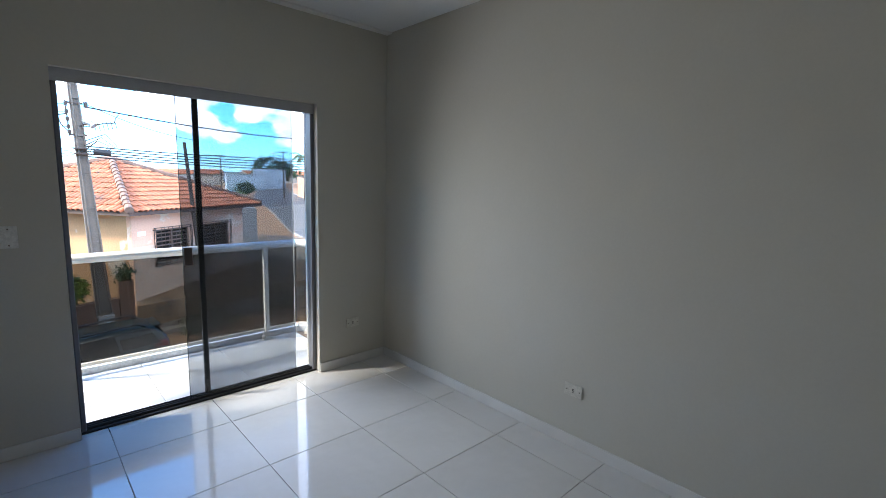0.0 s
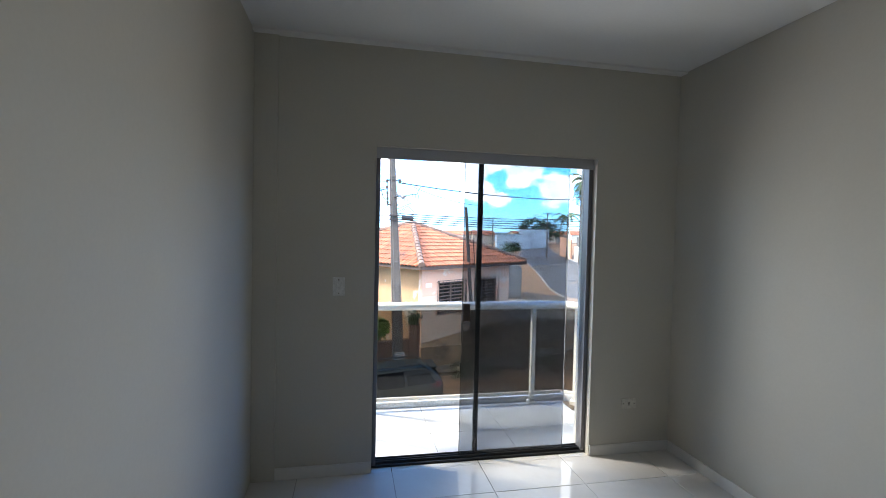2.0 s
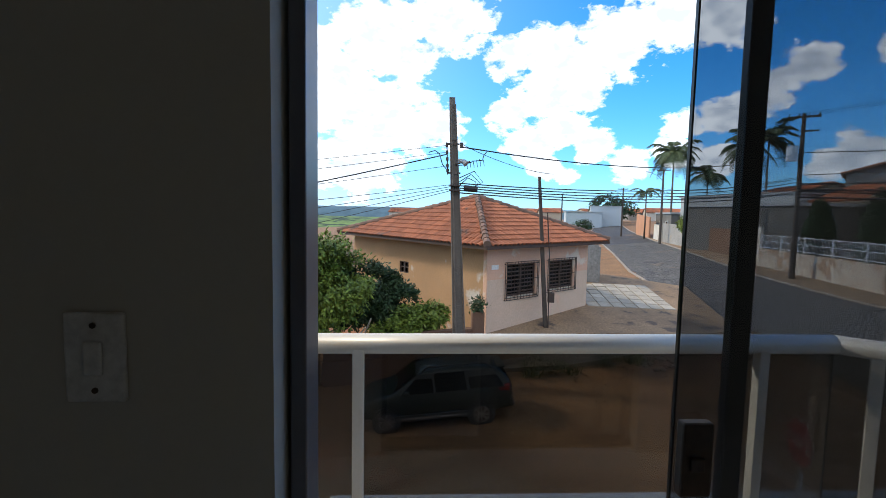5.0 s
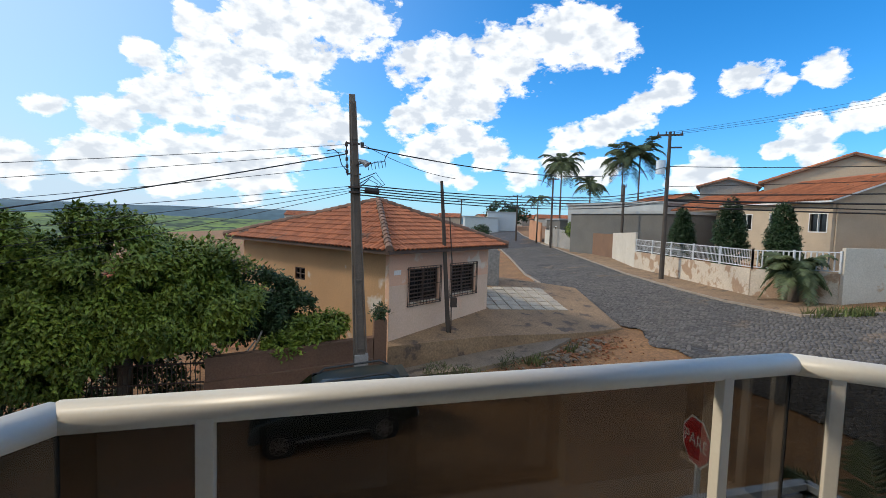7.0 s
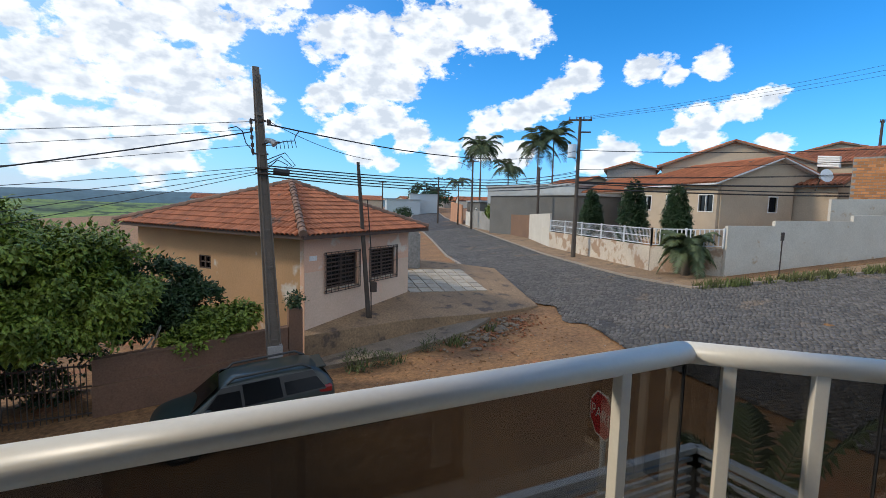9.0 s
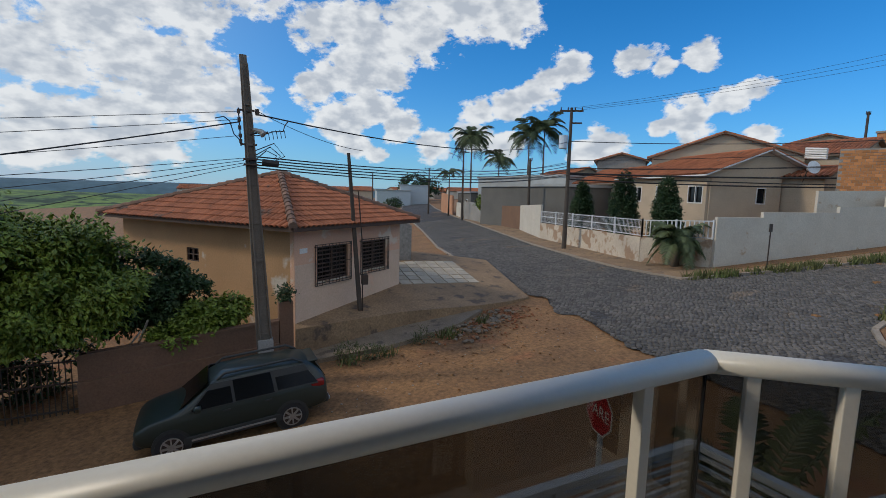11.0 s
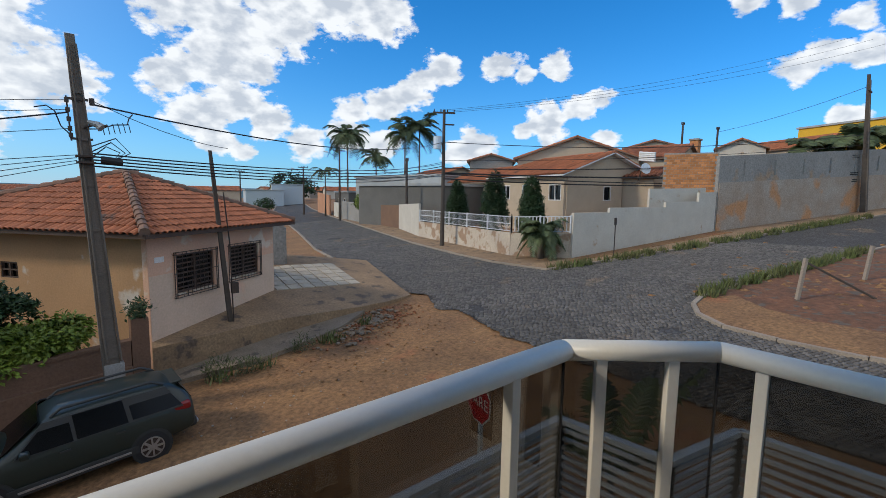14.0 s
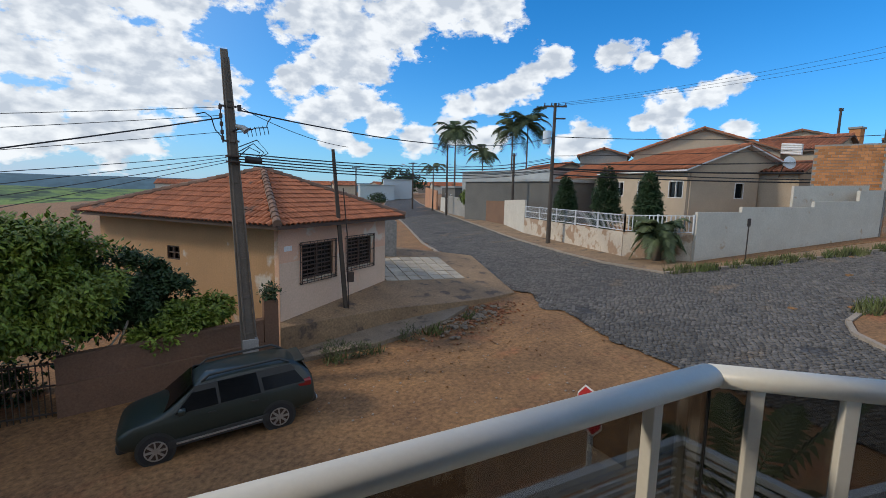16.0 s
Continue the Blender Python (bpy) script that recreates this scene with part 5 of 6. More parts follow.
part("post", box(B(), 2.02, 14.0, -4.2, 2.42, 14.4, -1.85, 0.015), gm, garden, "square garden wall post")
ig = thing("iron_gate", "rusty iron garden gate with upright bars", "gate", m=pose(-4, 14, ground(-4, 14)))
for i in range(26):
    x = -5.9 + i * 0.12
    part("bar", box(B(), x, 13.99, -4.35, x + 0.022, 14.012, -2.85), iron, ig)
for z in (-4.2, -3.5, -2.95):
    part("cross_bar", box(B(), -5.95, 13.985, z, -2.78, 14.017, z + 0.04), iron, ig)
solo("timber_scraps", (lambda bm: [beam(bm, (-2.08 + 0.22 * i, 14.96 + 0.03 * i, -3.05), (-2.08 + 0.35 + 0.2 * i, 14.96 - 0.05 * (i % 3), -2.90 + 0.32 * (i % 3)), 0.06, 0.04) for i in range(6)] and bm)(B()), sign_white,
     "pale broken boards leaning behind the garden wall", "timber")

# ---- plants ----
def leaf_shape(bm, p, d, up, l, w):
    """A pointed leaf with a fold along the middle."""
    s = d.cross(up).normalized()
    up = s.cross(d).normalized()
    a = bm.verts.new(p)
    t = bm.verts.new(p + d * l - up * l * 0.18)
    m = bm.verts.new(p + d * l * 0.5 + up * l * 0.02)
    b = bm.verts.new(p + d * l * 0.45 + s * w - up * w * 0.35)
    c = bm.verts.new(p + d * l * 0.45 - s * w - up * w * 0.35)
    bm.faces.new((a, b, m))
    bm.faces.new((b, t, m))
    bm.faces.new((a, m, c))
    bm.faces.new((m, t, c))


def crown(lobes, n, l, w, seed, droop=0.5, clump=0.0):
    """Leaf clusters over the shells of several lobes (centre, radii)."""
    rng = random.Random(seed)
    vs, fs = [], []

    def leaf(p, d, up):
        s = d.cross(up).normalized()
        up = s.cross(d).normalized()
        ll, ww = l * rng.uniform(0.7, 1.3), w * rng.uniform(0.8, 1.2)
        k = len(vs)
        vs.extend((p, p + d * ll - up * ll * 0.2, p + d * ll * 0.5 + up * ll * 0.03, p + d * ll * 0.45 + s * ww - up * ww * 0.3, p + d * ll * 0.45 - s * ww - up * ww * 0.3))
        fs.extend(((k, k + 3, k + 2), (k + 3, k + 1, k + 2), (k, k + 2, k + 4), (k + 2, k + 1, k + 4)))
    area = [r[0] * r[1] + r[0] * r[2] + r[1] * r[2] for _, r in lobes]
    for (c, r), a in zip(lobes, area):
        c = Vector(c)
        heads = [Vector((rng.gauss(0, 1), rng.gauss(0, 1), rng.gauss(0, 1))).normalized() for _ in range(int(2.6 * a / clump ** 2))] if clump else []
        for _ in range(int(n * a / sum(area) / 7)):
            v = Vector((rng.gauss(0, 1), rng.gauss(0, 1), rng.gauss(0, 1))).normalized()
            if heads:
                k = clump * 0.42 / (sum(r) / 3)
                v = (rng.choice(heads) + k * Vector((rng.gauss(0, 1), rng.gauss(0, 1), rng.gauss(-0.3, 0.8)))).normalized()
            k = rng.uniform(0.72, 1.06) * (1 + 0.22 * noise.noise(v * 2.5 + c))
            p = c + Vector((v.x * r[0], v.y * r[1], v.z * r[2])) * k
            if noise.noise(p * 0.9) < -0.32:
                continue
            out = (v + Vector((0, 0, -droop)) + 0.4 * Vector((rng.gauss(0, 1), rng.gauss(0, 1), rng.gauss(0, 1)))).normalized()
            for _ in range(7):
                d = (out + 0.75 * Vector((rng.gauss(0, 1), rng.gauss(0, 1), rng.gauss(0, 1)))).normalized()
                up = (Vector((0, 0, 1)) + 0.3 * v).normalized()
                if abs(d.dot(up)) > 0.97:
                    up = Vector((1, 0, 0))
                leaf(p + 0.5 * l * Vector((rng.gauss(0, 1), rng.gauss(0, 1), rng.gauss(0, 1))), d, up)
    me = bpy.data.meshes.new("crown")
    me.from_pydata([tuple(v) for v in vs], [], fs)
    return me


def tree(name, label, base, trunk_h, trunk_r, lobes, n, l, w, seed, material, category="tree", droop=0.5, clump=0.0):
    t = thing(name, label, category, m=pose(*base))
    inv = WM[t].inverted()
    top = Vector((0, 0, trunk_h))
    trunk = part("trunk", tube(B(), [(0, 0, -0.3), (0.05, 0.03, trunk_h * 0.5), tuple(top)], trunk_r, 9, trunk_r * 0.65), bark, t, local=True, smooth=True)
    for c, r in lobes:
        q = inv @ Vector(c)
        part("limb", tube(B(), [tuple(top * 0.9), tuple(top.lerp(q, 0.5) + Vector((0, 0, 0.15))), tuple(q)], trunk_r * 0.45, 6, trunk_r * 0.1), bark, trunk, local=True)
    me = crown([(inv @ Vector(c), r) for c, r in lobes], n, l, w, seed, droop, clump)
    me.materials.append(material)
    ob = new("crown", me)
    ob.parent = t
    return t


tree("leafy_tree", "large bushy tree with dense bright green drooping leaves", (-5.0, 14.6, ground(-5, 14.6)), 2.4, 0.22,
     [((-5.2, 14.2, -0.6), (2.7, 1.8, 1.75)), ((-3.2, 14.6, -1.0), (1.9, 1.5, 1.45)), ((-7.6, 13.8, -0.8), (2.4, 1.9, 1.9)), ((-4.4, 13.9, -1.5), (2.1, 1.3, 0.9)),
      ((-6.8, 13.4, -1.9), (2.2, 1.4, 1.4)), ((-9.6, 13.4, -1.2), (2.2, 1.8, 1.9)), ((-2.7, 14.6, -1.3), (1.0, 1.0, 0.8))], 190000, 0.165, 0.048, 3, leaf_green, clump=0.5)
# added out of view to the left, casts shade over car, gate and dirt
tree("leafy_tree", "unseen taller tree added to shade the car and garden", (-12.0, 13.2, ground(-12, 13.2)), 4.2, 0.3,
     [((-10.6, 12.4, 2.2), (2.5, 2.3, 3.2)), ((-13.4, 11.2, 3.0), (3.0, 2.8, 3.4)), ((-9.6, 10.4, -0.6), (1.8, 1.8, 2.2)), ((-11.9, 15.2, 3.4), (2.6, 2.5, 3.4))], 45000, 0.28, 0.09, 4, leaf_green)
tree("shrub", "dark green garden shrub against the orange wall", (-1.2, 15.6, ground(-1.2, 15.6)), 1.6, 0.07,
     [((-1.5, 15.7, -1.35), (1.1, 0.8, 0.8)), ((-0.6, 15.4, -1.9), (1.0, 0.7, 0.75)), ((-2.1, 15.6, -1.9), (1.0, 0.8, 0.8)), ((-0.2, 15.0, -2.4), (0.8, 0.5, 0.5))], 24000, 0.15, 0.05, 5, leaf_dark, "shrub", 0.2, 0.32)
tree("shrub", "bright green leafy shrub over the garden wall", (0.2, 14.8, ground(0.2, 14.8)), 1.2, 0.05,
     [((0.1, 14.6, -2.3), (0.85, 0.6, 0.42)), ((-0.6, 14.4, -2.65), (0.65, 0.45, 0.38)), ((0.75, 14.7, -2.05), (0.5, 0.4, 0.32))], 7000, 0.14, 0.05, 6, leaf_green, "shrub", 0.3, 0.3)
# added foliage, stands in for the darkness seen through the gate
tree("shrub", "dark foliage added behind the iron gate to darken the gap", (-4.6, 15.9, ground(-4.6, 15.9)), 0.6, 0.05,
     [((-4.2, 15.7, -3.4), (1.6, 0.8, 1.0)), ((-6.3, 15.6, -3.5), (1.7, 0.8, 1.1)), ((-8.3, 15.4, -3.6), (1.6, 0.8, 1.1))], 9000, 0.18, 0.05, 41, leaf_dark, "shrub", 0.2)
tree("potted_plant", "small green plant on the garden post", (2.2, 14.2, -1.85), 0.1, 0.02, [((2.2, 14.2, -1.62), (0.2, 0.2, 0.18))], 260, 0.14, 0.035, 7, leaf_dark, "plant", -0.5)


def frond(p, az, length, rise, seed, leaf_l, material_bm, droop=1.0, n=22, lw=0.03):
    """A feather palm leaf: an arched rib with leaflets on both sides."""
    rng = random.Random(seed)
    h = Vector((math.cos(az), math.sin(az), 0))
    pts = []
    for i in range(n + 1):
        s = i / n
        pts.append(p + h * length * (s - 0.15 * s * s) + Vector((0, 0, length * (rise * s - droop * s * s))))
    bm = material_bm
    tube(bm, pts[::3] + [pts[-1]], length * 0.012, 4, length * 0.003, caps=False)
    for i in range(2, n):
        d = (pts[i + 1] - pts[i]).normalized()
        side = d.cross(Vector((0, 0, 1))).normalized()
        ll = leaf_l * math.sin(math.pi * (0.12 + 0.85 * i / n)) ** 0.7
        for sg in (1, -1):
            q = (side * sg * 0.8 + d * 0.55 + Vector((0, 0, 0.12 - 0.35 * rng.random()))).normalized()
            a, b = pts[i], pts[i] + d * lw * 2
            t = pts[i] + q * ll - Vector((0, 0, ll * 0.25))
            m = pts[i] + q * ll * 0.5 + d * lw + Vector((0, 0, 0.02))
            va, vb, vt, vm = (bm.verts.new(v) for v in (a, b, t, m))
            bm.faces.new((va, vm, vb))
            bm.faces.new((va, vt, vm))
            bm.faces.new((vm, vt, vb))


def palm(label, base, top, length, n, leaf_l, seed, r=0.2, rise=(0.3, 1.0), droop=0.9, lw=0.06):
    t = thing("palm_tree", label, "palm tree", m=pose(*base))
    h = top - base[2]
    part("trunk", tube(B(), [(0, 0, -0.2), (0.05, 0.02, h * 0.5), (0, 0, h)], r, 9, r * 0.6), bark, t, local=True, smooth=True)
    rng = random.Random(seed)
    for i in range(n):
        bm = B()
        frond(Vector((0, 0, h)), math.tau * i / n * 1.0 + rng.uniform(-0.3, 0.3), length * rng.uniform(0.8, 1.1), rng.uniform(*rise), seed * 50 + i, leaf_l, bm, droop, lw=lw)
        part("frond", bm, leaf_palm, t, local=True)
    return t


palm("tall feather palm with a slender trunk", (37.4, 65.2, -2.4), 10.4, 4.1, 26, 1.15, 1, 0.19, (-0.1, 1.25), 0.85, 0.07)
palm("tall feather palm in a cluster", (43.6, 58.5, -1.8), 10.7, 4.1, 24, 1.15, 2, 0.18, (-0.1, 1.3), 0.85, 0.07)
palm("tall feather palm in a cluster", (45.5, 57.3, -1.8), 11.6, 4.1, 24, 1.15, 3, 0.18, (-0.1, 1.3), 0.85, 0.07)
palm("feather palm behind the metal roof", (45.3, 69.2, -1.8), 7.9, 3.8, 20, 1.1, 4, 0.18, (0.0, 1.2), 0.8, 0.07)
palm("small palm beside the lamp pole", (35.0, 68.0, -2.0), 4.9, 2.8, 13, 0.6, 5, 0.16, (0.3, 1.0), 0.8)
palm("bushy young palm at the wall's corner", (22.6, 16.6, ground(22.6, 16.6) + 0.1), -0.8, 1.65, 44, 0.55, 6, 0.28, (0.1, 1.7), 1.1, 0.06)
palm("young palm with upright green fronds behind the fence", (5.15, 2.5, ground(5.2, 2.45)), -1.75, 1.0, 6, 0.32, 7, 0.06, (1.4, 2.3), 0.75, 0.02)
for dx, dy, dz, k in ((0, 0, 0, 8), (1.6, -3.2, 0.3, 9), (-1.0, 2.6, -0.8, 10)):
    palm("broad-leaved banana-like palm by the yellow building", (65.77 + dx, 9.32 + dy, 3), 7.77 + dz, 3.4, 12, 1.5, k, 0.3, (0.4, 1.4), 0.9, 0.25)


def cypress(x, y, h, r, seed):
    z = ground(x, y) + 0.4
    return tree("conical_cypress", "dark green conical clipped cypress in the garden", (x, y, z), h * 0.3, 0.1,
                [((x, y, z + h * 0.30), (r, r, h * 0.32)), ((x, y, z + h * 0.55), (r * 0.85, r * 0.85, h * 0.3)), ((x, y, z + h * 0.8), (r * 0.5, r * 0.5, h * 0.24))], 14000, 0.16, 0.05, seed, leaf_dark, "cypress", -0.6)


cypress(26.9, 28.5, 4.2, 0.95, 11)
cypress(27.2, 24.6, 4.75, 1.1, 12)
cypress(26.6, 20.5, 4.2, 0.95, 13)
tree("far_tree", "distant round dark tree beyond the bend", (59, 140, -2), 3, 0.3, [((59, 140, 4.4), (5, 4, 3)), ((64, 142, 3.5), (5, 4, 2.6))], 2600, 0.8, 0.3, 21, leaf_dark)
tree("street_tree", "small pruned tree on the pavement by the bend", (29.5, 79, -2.6), 1.6, 0.12, [((29.5, 79, -0.4), (1.6, 1.2, 0.7))], 900, 0.35, 0.12, 22, leaf_dark)
tree("street_tree", "green bush over the grey wall", (31.9, 51.5, -2.0), 2.2, 0.12, [((31.8, 51.3, 0.5), (1.1, 1.2, 0.8))], 1500, 0.3, 0.1, 23, leaf_green)


def tufts(name, label, spots, seed, h, material=grass_green, per=60):
    """Loose grass blades round the given spots (x, y, radius)."""
    rng = random.Random(seed)
    vs, fs = [], []
    for x, y, r, dz in spots:
        for _ in range(int(per * max(0.4, r))):
            a, q = rng.uniform(0, math.tau), r * math.sqrt(rng.random())
            px, py = x + q * math.cos(a), y + q * math.sin(a)
            z = ground(px, py) + dz
            hh = h * rng.uniform(0.4, 1.2)
            b = rng.uniform(0, math.tau)
            w = 0.018 + hh * 0.05
            k = len(vs)
            vs.extend(((px - w * math.cos(b), py - w * math.sin(b), z), (px + w * math.cos(b), py + w * math.sin(b), z),
                       (px + hh * 0.5 * rng.uniform(-1, 1), py + hh * 0.5 * rng.uniform(-1, 1), z + hh)))
            fs.append((k, k + 1, k + 2))
    me = bpy.data.meshes.new(name)
    me.from_pydata(vs, [], fs)
    me.materials.append(material)
    return tagged(new(name, me), label, "grass", kind="stuff")


def along(pts, step, r, dz, seed):
    rng = random.Random(seed)
    out = []
    for a, b in zip(pts, pts[1:]):
        u, v = Vector(a), Vector(b)
        n = max(1, int((v - u).length / step))
        for i in range(n):
            p = u.lerp(v, (i + rng.random()) / n)
            if rng.random() < 0.75:
                out.append((p.x + rng.uniform(-.15, .15), p.y + rng.uniform(-.15, .15), r * rng.uniform(0.5, 1.3), dz))
    return out


tufts("grass", "ragged grass along the kerbs of the side street", along(island[1:5], 0.35, 0.35, 0.08, 1) + along(side_kerb[6:10], 0.4, 0.4, 0.05, 2), 31, 0.42, per=150)
tufts("grass", "dry weeds at the edge of the broken pavement", along([hxy(-0.2, -2.0), hxy(2.0, -3.5), hxy(6.4, -4.6)], 1.1, 0.35, 0.02, 3), 32, 0.36, per=70)

weed_green = mat("weed_green", (0.075, 0.095, 0.03), (0.10, 0.09, 0.045), rough=0.8, scale=1.0, fine=8, bump=0, island=0.4)
for k, (a, b, r) in enumerate(((0.1, -2.15, 0.50), (0.75, -2.6, 0.30), (2.4, -3.3, 0.34))):
    wx, wy = hxy(a, b)
    wz = ground(wx, wy)
    tree("weed_clump", "scrubby green weeds at the pavement edge", (wx, wy, wz), 0.12, 0.012, [((wx, wy, wz + 0.3 * r), (r, r * 0.7, r * 0.9))], int(900 * r), 0.14, 0.018, 60 + k, weed_green, "weeds", -0.5)

red_earth = mat("red_earth", (0.30, 0.105, 0.045), (0.20, 0.09, 0.045), rough=0.97, scale=1.6, fine=9, bump=1.0, grain=0.5, spots=((0.24, 0.14, 0.075), 1.3, 0.52))
solo("grass_verge", flat([(18, 92), (34.5, 92.5), (44, 118), (24, 122)], 0.08), mat("verge_green", (0.10, 0.15, 0.03), (0.16, 0.15, 0.06), rough=0.95, scale=0.3, fine=3, bump=0.5), "green grass verge at the bend of the road", "grass", kind="structure")
# stones and clods
def rubble(name, label, spots, seed, size, material):
    rng = random.Random(seed)
    bm = B()
    for x, y, r, n in spots:
        for _ in range(n):
            px, py = x + rng.gauss(0, r), y + rng.gauss(0, r)
            s = size * rng.uniform(0.3, 1.3)
            vsx = bmesh.ops.create_icosphere(bm, subdivisions=1, radius=s)["verts"]
            for v in vsx:
                v.co = Vector((v.co.x * rng.uniform(0.7, 1.3), v.co.y * rng.uniform(0.7, 1.3), v.co.z * rng.uniform(0.4, 0.8)))
            bmesh.ops.translate(bm, verts=vsx, vec=(px, py, ground(px, py) + s * 0.25 + 0.02))
    return solo(name, bm, material, label, "rubble", kind="stuff")


rubble("rubble", "broken stones along the dirt edge", [(*hxy(4.6, -4.2), 0.45, 50), (*hxy(5.8, -4.4), 0.4, 40), (*hxy(3.2, -4.0), 0.4, 20)], 5, 0.10, concrete)
rubble("rubble", "red earth clods beside the broken pavement", [(*hxy(5.2, -4.5), 0.55, 260), (*hxy(6.6, -4.75), 0.5, 260), (*hxy(3.6, -4.3), 0.6, 120)], 15, 0.045, red_earth)
rubble("rubble", "small stones scattered on the bare earth", [(7, 9, 3.0, 110), (9, 12, 2.0, 60), (4, 10.5, 1.5, 50)], 6, 0.026, kerb_stone)
rubble("rubble", "brown earth clods on the dirt verge", [(7.5, 11.5, 1.2, 60), (5.5, 12.2, 0.8, 60), (9.5, 13, 1.2, 40)], 8, 0.036, dirt)
rubble("rubble", "dark stones and debris on the red corner lot", [(21.0, 2.4, 1.5, 220), (24.5, 1.0, 2.2, 260)], 17, 0.06, paving)
rubble("rubble", "brown clods on the red corner lot", [(24, 2.5, 2.6, 260), (30, 0.5, 3, 240), (22, -1, 2, 80)], 7, 0.13, dirt)


def lot_post(x, y, h, brace=None):
    t = thing("fence_post", "weathered concrete fence post on the corner lot", "post", m=pose(x, y, ground(x, y) + 0.1))
    part("shaft", beam(B(), (0, 0, -0.2), (0.14, -0.12, h), 0.13, 0.11, 0.01), kerb_stone, t, local=True)
    if brace:
        part("brace", beam(B(), (0.13, -0.11, h * 0.92), brace, 0.07, 0.07, 0.01), pole_wood, t, "fallen dark brace", local=True)


lot_post(20.91, 3.94, 1.5, (1.7, -2.1, 0.05))
lot_post(25.63, 2.69, 1.4)

solo("sandy_path", flat([(19.43, 6.45), (18.2, 6.3), (17.15, 5.75), (16.37, 4.75), (16.06, 3.3), (15.95, 1.4), (16.0, -29.8), (18.6, -29.8), (18.3, 1.0), (18.4, 3.0), (19.0, 4.4), (20.2, 5.7)], 0.125), dirt,
     "sandy trodden path inside the corner kerb", "path", kind="structure")

# ---- stop sign ----
sg = thing("stop_sign", "red octagonal stop sign on a grey post", "traffic sign", m=pose(3.98, 3.46, ground(3.98, 3.46)))
zc = -0.80
SN = math.degrees(math.atan2(0.25, -0.97)) + 90
sm = pose(3.98, 3.46, zc, 0, 0, SN)
part("post", tube(B(), [(3.98, 3.46, ground(3.98, 3.46) - 0.2), (3.98, 3.46, zc + 0.2)], 0.03, 10), steel, sg)


def octagon(r, y0, y1):
    bm = B()
    a = [bm.verts.new((r * math.cos(math.tau * (k + 0.5) / 8), y0, r * math.sin(math.tau * (k + 0.5) / 8))) for k in range(8)]
    b = [bm.verts.new((v.co.x, y1, v.co.z)) for v in a]
    bm.faces.new(a)
    bm.faces.new(b[::-1])
    for k in range(8):
        bm.faces.new((a[k], b[k], b[(k + 1) % 8], a[(k + 1) % 8]))
    bm.transform(sm)
    return bm


face = part("plate", octagon(0.262, -0.036, -0.033), sign_white, sg, "white rimmed sign plate")
part("red_field", octagon(0.240, -0.040, -0.036), sign_red, face)
cu = bpy.data.curves.new("lettering", "FONT")
cu.body, cu.align_x, cu.align_y, cu.size, cu.extrude = "PARE", "CENTER", "CENTER", 0.18, 0.001
cu.materials.append(sign_white)
tx = new("lettering", cu)
tx.parent = face
tx.matrix_basis = WM[sg].inverted() @ sm @ pose(0, -0.0425, 0, 90, 0, 0)

# thin signpost on the far pavement
sp = thing("signpost", "thin dark signpost on the far pavement", "signpost", m=pose(24.75, 13.15, ground(24.75, 13.15)))
part("post", tube(B(), [(0, 0, -0.1), (0, 0, 2.25)], 0.03, 8), iron, sp, local=True)
part("plate", box(B(), -0.13, -0.02, 2.0, 0.13, 0.02, 2.4, 0.01), iron, sp, local=True)

